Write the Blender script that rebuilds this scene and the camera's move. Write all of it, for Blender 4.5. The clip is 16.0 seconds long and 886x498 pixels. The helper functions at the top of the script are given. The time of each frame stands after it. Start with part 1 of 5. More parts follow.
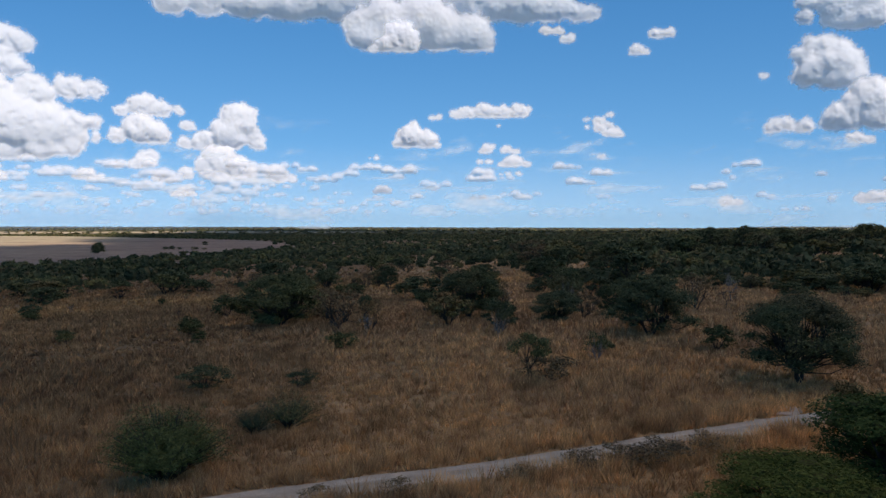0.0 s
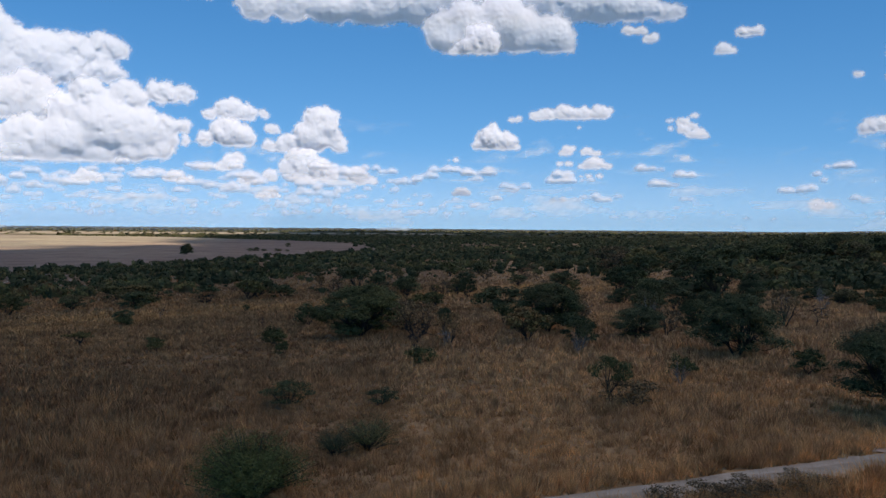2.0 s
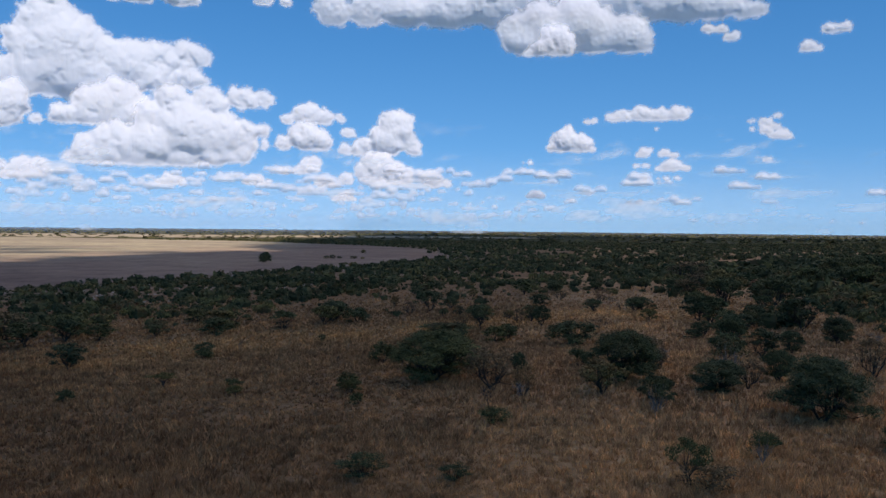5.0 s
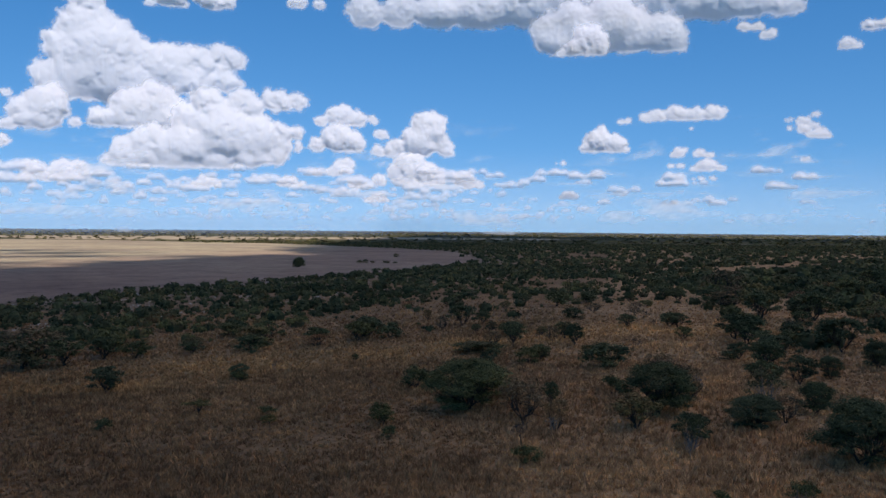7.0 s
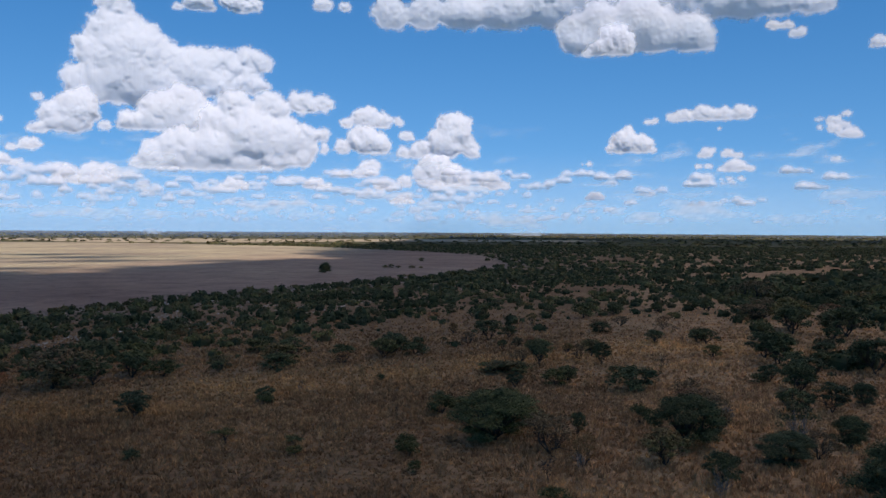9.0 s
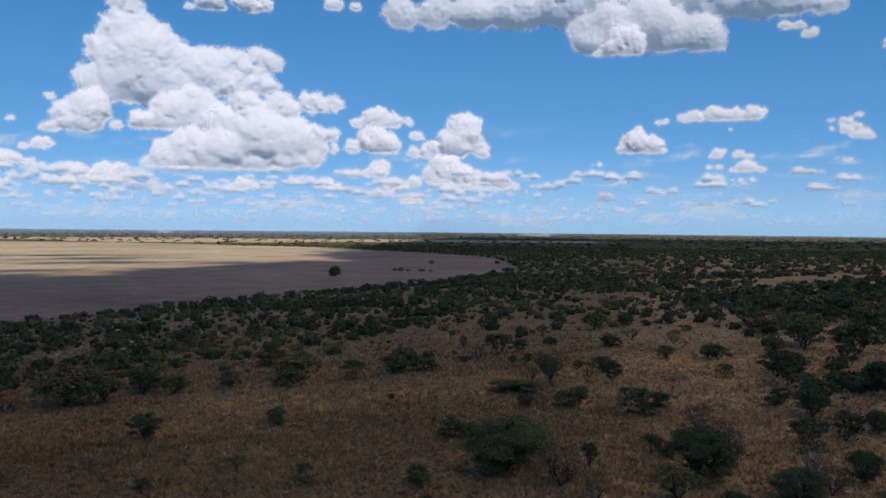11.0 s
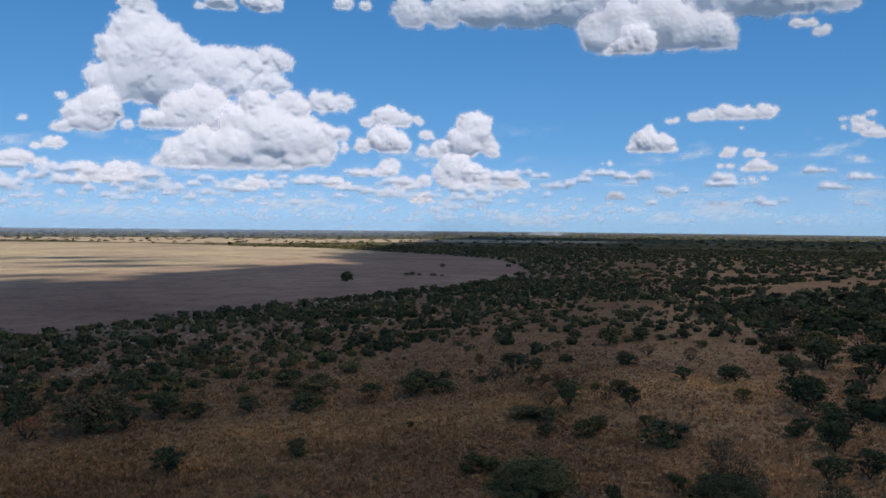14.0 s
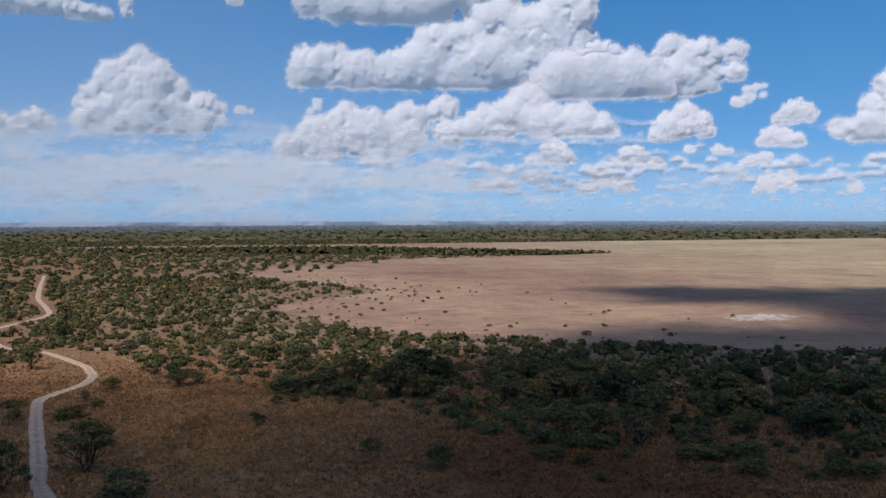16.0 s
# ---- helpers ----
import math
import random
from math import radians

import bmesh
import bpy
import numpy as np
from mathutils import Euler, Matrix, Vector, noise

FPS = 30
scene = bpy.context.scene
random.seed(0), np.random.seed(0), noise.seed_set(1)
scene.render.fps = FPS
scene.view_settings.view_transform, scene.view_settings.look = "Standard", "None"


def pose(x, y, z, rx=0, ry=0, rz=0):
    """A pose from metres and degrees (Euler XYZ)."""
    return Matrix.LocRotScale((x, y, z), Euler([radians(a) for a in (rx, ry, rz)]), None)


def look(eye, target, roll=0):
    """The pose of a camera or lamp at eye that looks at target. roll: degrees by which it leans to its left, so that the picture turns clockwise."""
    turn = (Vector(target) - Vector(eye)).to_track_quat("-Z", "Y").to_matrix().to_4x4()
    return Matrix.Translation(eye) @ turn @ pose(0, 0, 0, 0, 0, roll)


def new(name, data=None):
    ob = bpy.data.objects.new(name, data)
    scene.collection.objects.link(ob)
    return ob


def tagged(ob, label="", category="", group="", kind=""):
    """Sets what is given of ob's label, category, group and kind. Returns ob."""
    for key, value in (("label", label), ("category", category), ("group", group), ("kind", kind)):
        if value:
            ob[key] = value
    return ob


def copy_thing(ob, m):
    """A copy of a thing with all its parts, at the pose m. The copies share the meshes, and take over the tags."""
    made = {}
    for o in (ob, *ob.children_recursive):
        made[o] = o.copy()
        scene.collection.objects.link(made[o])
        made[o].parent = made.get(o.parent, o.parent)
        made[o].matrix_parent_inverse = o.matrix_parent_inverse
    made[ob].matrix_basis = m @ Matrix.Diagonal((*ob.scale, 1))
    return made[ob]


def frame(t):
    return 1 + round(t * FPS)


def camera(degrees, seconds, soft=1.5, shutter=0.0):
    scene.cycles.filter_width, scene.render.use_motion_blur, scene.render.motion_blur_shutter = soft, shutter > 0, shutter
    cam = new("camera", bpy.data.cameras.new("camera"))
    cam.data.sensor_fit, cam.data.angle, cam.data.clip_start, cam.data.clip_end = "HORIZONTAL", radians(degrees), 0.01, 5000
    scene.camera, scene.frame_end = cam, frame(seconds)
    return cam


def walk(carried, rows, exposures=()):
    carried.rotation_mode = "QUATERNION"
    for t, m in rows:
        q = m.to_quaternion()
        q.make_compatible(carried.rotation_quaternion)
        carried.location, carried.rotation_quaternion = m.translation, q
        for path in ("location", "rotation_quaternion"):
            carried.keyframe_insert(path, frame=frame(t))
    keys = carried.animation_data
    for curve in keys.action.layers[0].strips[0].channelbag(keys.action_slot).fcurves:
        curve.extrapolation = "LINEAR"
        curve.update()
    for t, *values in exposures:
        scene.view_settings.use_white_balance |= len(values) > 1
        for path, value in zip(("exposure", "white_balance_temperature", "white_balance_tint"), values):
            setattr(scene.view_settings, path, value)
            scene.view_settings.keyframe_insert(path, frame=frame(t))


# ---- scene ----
cam = camera(55.5, 16.0)
PATH = [  # seconds, x, y, z, pitch, roll, yaw
    (0.0, 0.00, 0.00, 12.60, -1.66, -0.14, -0.00),
    (0.5, -0.08, -0.07, 12.59, -1.62, -0.23, 1.93),
    (1.0, -0.10, 0.06, 12.68, -1.59, -0.32, 2.98),
    (1.5, -0.00, 0.14, 13.17, -1.60, -0.36, 4.10),
    (2.0, -0.11, 0.14, 13.96, -1.56, -0.48, 5.35),
    (2.5, -0.17, 0.21, 14.81, -1.56, -0.51, 6.35),
    (3.0, -0.22, 0.23, 15.73, -1.52, -0.55, 7.26),
    (3.5, -0.20, 0.33, 16.64, -1.54, -0.50, 8.13),
    (4.0, -0.24, 0.46, 17.53, -1.52, -0.48, 8.92),
    (4.5, -0.21, 0.51, 18.48, -1.50, -0.52, 9.68),
    (7.0, -0.24, 0.66, 23.05, -1.49, -0.45, 12.59),
    (7.5, -0.26, 0.75, 23.91, -1.49, -0.41, 13.07),
    (8.0, -0.27, 0.87, 24.86, -1.52, -0.45, 13.54),
    (8.5, -0.34, 1.20, 25.76, -1.48, -0.37, 13.99),
    (11.0, -0.80, 1.59, 30.43, -1.52, -0.53, 14.98),
    (11.5, -0.76, 1.57, 31.46, -1.52, -0.53, 15.17),
    (12.0, -0.83, 1.57, 32.51, -1.55, -0.57, 15.43),
    (12.5, -0.90, 1.51, 33.56, -1.56, -0.63, 15.48),
    (13.0, -1.27, 1.52, 34.38, -1.56, -0.60, 15.31),
    (13.5, -1.88, 1.37, 35.21, -1.61, -0.54, 15.40),
    (14.0, -2.61, 1.10, 36.02, -1.67, -0.52, 15.62),
    (14.5, -3.35, 0.73, 36.83, -1.73, -0.54, 15.87),
    (15.0, -4.19, 0.64, 37.76, -1.87, -0.41, 18.15),
    (15.1, -4.42, 0.61, 37.95, -1.94, -0.32, 21.82),
    (15.2, -4.66, 0.58, 38.15, -2.00, -0.26, 26.64),
    (15.3, -4.90, 0.55, 38.34, -2.07, -0.21, 31.50),
    (15.4, -5.15, 0.52, 38.54, -2.10, -0.19, 36.46),
    (15.5, -5.40, 0.49, 38.74, -2.12, -0.14, 42.62),
    (15.6, -5.66, 0.46, 38.94, -2.16, -0.10, 49.39),
    (15.7, -5.92, 0.42, 39.15, -2.24, -0.04, 56.22),
    (15.8, -6.19, 0.39, 39.35, -2.25, 0.05, 63.04),
    (15.9, -6.46, 0.36, 39.56, -2.28, 0.11, 70.18),
    (16.0, -6.72, 0.32, 39.77, -2.29, 0.13, 77.51),
]

EXPOSURES = [(0.0, 0.02, 7200, 11), (3.0, -0.05, 6850, 12), (7.5, -0.13, 6650, 13), (13.0, -0.19, 6900, 12), (14.5, -0.20, 6850, 12), (16.0, -0.28, 6700, 12)]
walk(cam, [(t, pose(x, y, z, 90 + pitch, roll, yaw)) for t, x, y, z, pitch, roll, yaw in PATH], EXPOSURES)

# ---- sky and sun ----
SUN_AZ, SUN_EL = 142.0, 58.0     # the sun stands behind the first view, high up
world = bpy.data.worlds.new("sky")
scene.world = world
world.use_nodes = True
wn, wl = world.node_tree.nodes, world.node_tree.links
wn.clear()
w_out = wn.new("ShaderNodeOutputWorld")
w_bg = wn.new("ShaderNodeBackground")
w_sky = wn.new("ShaderNodeTexSky")
w_sky.sky_type = 'NISHITA'
w_sky.sun_disc = False
w_sky.sun_elevation = radians(SUN_EL)
w_sky.sun_rotation = radians(SUN_AZ)
w_sky.altitude = 1000
w_sky.air_density = 1.0
w_sky.dust_density = 0.0
w_sky.ozone_density = 3.0
w_bg.inputs["Strength"].default_value = 0.15
w_hue = wn.new("ShaderNodeHueSaturation")
w_hue.inputs["Saturation"].default_value = 1.34
w_co, w_map, w_unit = wn.new("ShaderNodeTexCoord"), wn.new("ShaderNodeVectorMath"), wn.new("ShaderNodeVectorMath")
w_map.operation, w_unit.operation = 'MULTIPLY_ADD', 'NORMALIZE'
w_map.inputs[1].default_value, w_map.inputs[2].default_value = (1, 1, 0.76), (0, 0, 0.125)
wl.new(w_co.outputs["Generated"], w_map.inputs[0])
wl.new(w_map.outputs[0], w_unit.inputs[0])
wl.new(w_unit.outputs[0], w_sky.inputs["Vector"])
wl.new(w_sky.outputs[0], w_hue.inputs["Color"])
wl.new(w_hue.outputs[0], w_bg.inputs[0])
wl.new(w_bg.outputs[0], w_out.inputs[0])

to_sun = Vector((math.sin(radians(SUN_AZ)) * math.cos(radians(SUN_EL)),
                 math.cos(radians(SUN_AZ)) * math.cos(radians(SUN_EL)), math.sin(radians(SUN_EL))))
sun_data = bpy.data.lights.new("sun", 'SUN')
sun_data.energy, sun_data.angle, sun_data.color = 4.4, radians(0.53), (1.0, 0.97, 0.92)
sun = new("sun", sun_data)
sun.matrix_world = look(to_sun * 300, (0, 0, 0))


# ---- materials ----
def material(name, rough=0.9, spec=0.2):
    m = bpy.data.materials.new(name)
    m.use_nodes = True
    n, l = m.node_tree.nodes, m.node_tree.links
    b = n["Principled BSDF"]
    b.inputs["Roughness"].default_value = rough
    b.inputs["Specular IOR Level"].default_value = spec
    return m, n, l, b


def noise_node(n, l, vec, scale, detail=4.0, rough=0.55):
    t = n.new("ShaderNodeTexNoise")
    t.inputs["Scale"].default_value, t.inputs["Detail"].default_value, t.inputs["Roughness"].default_value = scale, detail, rough
    l.new(vec, t.inputs["Vector"])
    return t.outputs["Fac"]


def ramp(n, l, fac, stops):
    r = n.new("ShaderNodeValToRGB")
    e = r.color_ramp.elements
    while len(e) < len(stops):
        e.new(0.5)
    for el, (p, c) in zip(e, stops):
        el.position, el.color = p, (*c, 1)
    l.new(fac, r.inputs[0])
    return r.outputs[0]


def mixed(n, l, fac, a, b, mode='MIX'):
    m = n.new("ShaderNodeMix")
    m.data_type, m.blend_type = 'RGBA', mode
    for value, socket in ((fac, m.inputs[0]), (a, m.inputs[6]), (b, m.inputs[7])):
        if isinstance(value, (int, float)):
            socket.default_value = value
        elif isinstance(value, tuple):
            socket.default_value = (*value, 1)
        else:
            l.new(value, socket)
    return m.outputs[2]


def place(n):
    return n.new("ShaderNodeNewGeometry").outputs["Position"]


def bumped(n, l, b, height, strength, distance):
    bp = n.new("ShaderNodeBump")
    bp.inputs["Strength"].default_value, bp.inputs["Distance"].default_value = strength, distance
    l.new(height, bp.inputs["Height"])
    l.new(bp.outputs[0], b.inputs["Normal"])


def attribute(n, name):
    a = n.new("ShaderNodeAttribute")
    a.attribute_name = name
    return a.outputs["Fac"]


def westward(n, l, p):
    """The grass is browner in the west of the plain and more golden in its middle; the western darkening also puts
    deeper shade into the colour.
    """
    parts = n.new("ShaderNodeSeparateXYZ")
    l.new(p, parts.inputs[0])
    reach = n.new("ShaderNodeMapRange")
    reach.interpolation_type = 'SMOOTHSTEP'
    reach.inputs["From Min"].default_value, reach.inputs["From Max"].default_value = -32, 6
    l.new(parts.outputs["X"], reach.inputs["Value"])
    outer = n.new("ShaderNodeMapRange")
    outer.interpolation_type = 'SMOOTHSTEP'
    outer.inputs["From Min"].default_value, outer.inputs["From Max"].default_value = -170, -55
    l.new(parts.outputs["X"], outer.inputs["Value"])
    low = mixed(n, l, outer.outputs[0], (0.70, 0.64, 0.57), (0.74, 0.69, 0.63))
    return mixed(n, l, reach.outputs[0], low, (1.12, 1.05, 0.94))


def ground_material():
    m, n, l, b = material("savanna_ground", 1.0, 0.02)
    p = place(n)
    big = ramp(n, l, noise_node(n, l, p, 0.018, 5), [(0.34, (0.195, 0.112, 0.062)), (0.52, (0.285, 0.172, 0.098)), (0.68, (0.355, 0.220, 0.122))])
    mid = ramp(n, l, noise_node(n, l, p, 0.22, 6, 0.65), [(0.36, (0.155, 0.094, 0.054)), (0.52, (0.31, 0.198, 0.118)), (0.70, (0.46, 0.305, 0.180))])
    fine = noise_node(n, l, p, 1.5, 5, 0.75)
    c = mixed(n, l, 0.5, big, mid)
    c = mixed(n, l, 0.9, c, ramp(n, l, fine, [(0.32, (0.52, 0.50, 0.50)), (0.68, (1.5, 1.45, 1.4))]), 'MULTIPLY')
    c = mixed(n, l, 1.0, c, westward(n, l, p), 'MULTIPLY')
    c = mixed(n, l, attribute(n, "gold"), c, mixed(n, l, 1.0, c, (1.42, 1.36, 1.15), 'MULTIPLY'))
    c = mixed(n, l, attribute(n, "brown"), c, mixed(n, l, 1.0, c, (0.58, 0.52, 0.50), 'MULTIPLY'))
    clay = ramp(n, l, noise_node(n, l, p, 0.12, 6, 0.7), [(0.34, (0.135, 0.090, 0.064)), (0.55, (0.225, 0.155, 0.108)), (0.70, (0.35, 0.265, 0.20))])
    c = mixed(n, l, attribute(n, "clay"), c, clay)
    reach, far = n.new("ShaderNodeVectorMath"), n.new("ShaderNodeMapRange")
    reach.operation = 'LENGTH'
    l.new(p, reach.inputs[0])
    l.new(reach.outputs["Value"], far.inputs["Value"])
    far.inputs["From Min"].default_value, far.inputs["From Max"].default_value, far.inputs["To Max"].default_value = 900, 1900, 0.9
    scrub = ramp(n, l, noise_node(n, l, p, 0.006, 6, 0.65), [(0.34, (0.045, 0.050, 0.026)), (0.52, (0.075, 0.075, 0.040)), (0.68, (0.15, 0.115, 0.065))])
    c = mixed(n, l, far.outputs[0], c, scrub)
    l.new(c, b.inputs["Base Color"])
    bumped(n, l, b, fine, 0.6, 0.25)
    return m


def pan_material():
    m, n, l, b = material("clay_pan", 1.0, 0.03)
    p = place(n)
    big = ramp(n, l, noise_node(n, l, p, 0.004, 6, 0.6), [(0.35, (0.27, 0.165, 0.118)), (0.5, (0.335, 0.212, 0.150)), (0.66, (0.40, 0.270, 0.180))])
    mid = ramp(n, l, noise_node(n, l, p, 0.035, 7, 0.65), [(0.30, (0.74, 0.72, 0.71)), (0.50, (0.96, 0.96, 0.96)), (0.72, (1.17, 1.16, 1.10))])
    fine = noise_node(n, l, p, 0.9, 5, 0.7)
    small = ramp(n, l, noise_node(n, l, p, 0.11, 6, 0.72), [(0.33, (0.68, 0.65, 0.64)), (0.46, (0.98, 0.98, 0.98)), (0.58, (1.0, 1.0, 1.0)), (0.68, (1.30, 1.29, 1.22))])
    parts = n.new("ShaderNodeSeparateXYZ")
    l.new(p, parts.inputs[0])
    reach = n.new("ShaderNodeMapRange")
    reach.inputs["From Min"].default_value, reach.inputs["From Max"].default_value = 230, 620
    l.new(parts.outputs["Y"], reach.inputs["Value"])
    west = n.new("ShaderNodeMapRange")
    west.inputs["From Min"].default_value, west.inputs["From Max"].default_value = -360, -520
    l.new(parts.outputs["X"], west.inputs["Value"])
    both = n.new("ShaderNodeMath")
    both.operation = 'MULTIPLY'
    l.new(reach.outputs[0], both.inputs[0])
    l.new(west.outputs[0], both.inputs[1])
    straw = ramp(n, l, noise_node(n, l, p, 0.006, 6, 0.6), [(0.34, (0.33, 0.245, 0.17)), (0.6, (0.47, 0.365, 0.225))])
    big = mixed(n, l, both.outputs[0], big, straw)
    c = mixed(n, l, 1.0, big, mid, 'MULTIPLY')
    c = mixed(n, l, 1.0, c, small, 'MULTIPLY')
    c = mixed(n, l, 0.6, c, ramp(n, l, fine, [(0.3, (0.55, 0.55, 0.55)), (0.7, (1.12, 1.12, 1.12))]), 'MULTIPLY')
    l.new(c, b.inputs["Base Color"])
    bumped(n, l, b, fine, 0.4, 0.15)
    return m


def sand_material(name, low, high, scale=0.7):
    m, n, l, b = material(name, 1.0, 0.03)
    p = place(n)
    c = ramp(n, l, noise_node(n, l, p, scale, 6, 0.65), [(0.3, low), (0.7, high)])
    fine = noise_node(n, l, p, 9.0, 4, 0.7)
    c = mixed(n, l, 0.6, c, ramp(n, l, fine, [(0.3, (0.75, 0.73, 0.7)), (0.7, (1.15, 1.15, 1.15))]), 'MULTIPLY')
    l.new(c, b.inputs["Base Color"])
    bumped(n, l, b, fine, 0.5, 0.05)
    return m


def track_material():
    """Pale sand, mixed with straw and darker soil on the ridge between the ruts."""
    m, n, l, b = material("track_sand", 1.0, 0.03)
    p = place(n)
    c = ramp(n, l, noise_node(n, l, p, 0.7, 6, 0.65), [(0.3, (0.37, 0.27, 0.195)), (0.7, (0.56, 0.425, 0.32))])
    fine = noise_node(n, l, p, 9.0, 4, 0.7)
    c = mixed(n, l, 0.6, c, ramp(n, l, fine, [(0.3, (0.75, 0.73, 0.7)), (0.7, (1.15, 1.15, 1.15))]), 'MULTIPLY')
    worn = n.new("ShaderNodeMath")
    worn.operation = 'MULTIPLY'
    l.new(attribute(n, "ridge"), worn.inputs[0])
    l.new(ramp(n, l, noise_node(n, l, p, 0.5, 5, 0.7), [(0.35, (0.1, 0.1, 0.1)), (0.6, (1, 1, 1))]), worn.inputs[1])
    c = mixed(n, l, worn.outputs[0], c, mixed(n, l, 1.0, c, (0.62, 0.58, 0.52), 'MULTIPLY'))
    l.new(c, b.inputs["Base Color"])
    bumped(n, l, b, fine, 0.5, 0.05)
    return m


def leaf_material(name, dark, light, patch=0.05, toned=False):
    m, n, l, b = material(name, 0.9, 0.03)
    geo = n.new("ShaderNodeNewGeometry")
    info = n.new("ShaderNodeObjectInfo")
    c = ramp(n, l, geo.outputs["Random Per Island"], [(0.0, dark), (1.0, light)])
    tint = ramp(n, l, info.outputs["Random"], [(0.0, (0.72, 0.76, 0.74)), (0.55, (1.0, 1.0, 1.0)), (0.8, (1.25, 1.15, 0.95)), (1.0, (1.55, 1.15, 1.0))])
    c = mixed(n, l, 1.0, c, tint, 'MULTIPLY')
    patches = ramp(n, l, noise_node(n, l, geo.outputs["Position"], patch, 4), [(0.32, (0.60, 0.62, 0.58)), (0.45, (0.92, 0.96, 0.84)), (0.55, (1.15, 1.15, 0.92)), (0.64, (1.35, 1.02, 0.92))])
    c = mixed(n, l, 0.9, c, patches, 'MULTIPLY')
    if toned:
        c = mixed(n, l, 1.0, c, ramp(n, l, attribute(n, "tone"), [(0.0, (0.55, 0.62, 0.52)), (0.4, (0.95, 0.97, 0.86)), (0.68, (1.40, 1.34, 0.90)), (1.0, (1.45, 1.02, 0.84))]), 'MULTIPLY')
    l.new(c, b.inputs["Base Color"])
    return m


def grass_material():
    m, n, l, b = material("dry_grass", 0.95, 0.03)
    geo = n.new("ShaderNodeNewGeometry")
    c = ramp(n, l, geo.outputs["Random Per Island"], [(0.0, (0.36, 0.212, 0.120)), (0.5, (0.475, 0.288, 0.162)), (1.0, (0.57, 0.370, 0.208))])
    patches = ramp(n, l, noise_node(n, l, geo.outputs["Position"], 0.16, 6, 0.7), [(0.34, (0.64, 0.58, 0.55)), (0.5, (0.95, 0.93, 0.92)), (0.66, (1.28, 1.20, 1.06))])
    c = mixed(n, l, 0.9, c, patches, 'MULTIPLY')
    tussock = ramp(n, l, noise_node(n, l, geo.outputs["Position"], 0.85, 2, 0.6), [(0.34, (0.62, 0.58, 0.54)), (0.50, (0.98, 0.97, 0.96)), (0.66, (1.38, 1.34, 1.22))])
    c = mixed(n, l, 1.0, c, tussock, 'MULTIPLY')
    c = mixed(n, l, attribute(n, "gold"), c, mixed(n, l, 1.0, c, (1.42, 1.36, 1.15), 'MULTIPLY'))
    c = mixed(n, l, attribute(n, "brown"), c, mixed(n, l, 1.0, c, (0.58, 0.52, 0.50), 'MULTIPLY'))
    broad = ramp(n, l, noise_node(n, l, geo.outputs["Position"], 0.022, 3), [(0.40, (0.90, 0.86, 0.83)), (0.60, (1.10, 1.07, 1.0))])
    c = mixed(n, l, 1.0, c, broad, 'MULTIPLY')
    c = mixed(n, l, 1.0, c, westward(n, l, geo.outputs["Position"]), 'MULTIPLY')
    l.new(c, b.inputs["Base Color"])
    return m


def bark_material(name, low, high):
    m, n, l, b = material(name, 0.95, 0.04)
    p = place(n)
    f = noise_node(n, l, p, 5.0, 5, 0.7)
    l.new(ramp(n, l, f, [(0.3, low), (0.7, high)]), b.inputs["Base Color"])
    bumped(n, l, b, f, 0.6, 0.04)
    return m


def cloud_material(name, share, bend, tint):
    """White vapour: scatters on both sides, lets light through where it is thin; light that goes astray inside evens out its shading (bend)."""
    m = bpy.data.materials.new(name)
    m.use_nodes = True
    n, l = m.node_tree.nodes, m.node_tree.links
    n.clear()
    out = n.new("ShaderNodeOutputMaterial")
    diffuse, through_light, clear_node = n.new("ShaderNodeBsdfDiffuse"), n.new("ShaderNodeBsdfTranslucent"), n.new("ShaderNodeBsdfTransparent")
    geo = n.new("ShaderNodeNewGeometry")
    for s, way in ((diffuse, bend), (through_light, -0.6 * bend)):
        s.inputs["Color"].default_value = (*tint, 1)
        drawn, unit = n.new("ShaderNodeVectorMath"), n.new("ShaderNodeVectorMath")
        drawn.operation, unit.operation = 'ADD', 'NORMALIZE'
        drawn.inputs[1].default_value = to_sun * way
        l.new(geo.outputs["Normal"], drawn.inputs[0])
        l.new(drawn.outputs[0], unit.inputs[0])
        l.new(unit.outputs[0], s.inputs["Normal"])
    a, c = n.new("ShaderNodeMixShader"), n.new("ShaderNodeMixShader")
    a.inputs[0].default_value = share
    l.new(diffuse.outputs[0], a.inputs[1])
    l.new(through_light.outputs[0], a.inputs[2])
    l.new(clear_node.outputs[0], c.inputs[1])
    l.new(a.outputs[0], c.inputs[2])
    dens = n.new("ShaderNodeAttribute")
    dens.attribute_name = "vapour"
    l.new(dens.outputs["Fac"], c.inputs[0])
    l.new(c.outputs[0], out.inputs[0])
    return m


M_GROUND, M_PAN = ground_material(), pan_material()
M_ROAD = track_material()
M_CRUST = sand_material("pale_crust", (0.34, 0.28, 0.23), (0.58, 0.50, 0.42), 0.15)
M_STRAW = sand_material("straw_flat", (0.30, 0.215, 0.135), (0.50, 0.385, 0.25), 0.02)
M_SALT = sand_material("salt", (0.34, 0.285, 0.24), (0.56, 0.495, 0.43), 0.3)
M_LEAF = leaf_material("acacia_leaf", (0.057, 0.056, 0.031), (0.146, 0.138, 0.074))
M_GREEN = leaf_material("fresh_leaf", (0.080, 0.080, 0.030), (0.200, 0.190, 0.074))
M_GREY = leaf_material("grey_leaf", (0.050, 0.048, 0.024), (0.120, 0.114, 0.056))
M_TWIG = leaf_material("dry_twig", (0.10, 0.060, 0.037), (0.24, 0.150, 0.09))
M_FAR = leaf_material("far_leaf", (0.076, 0.068, 0.043), (0.136, 0.120, 0.075), 0.14, True)
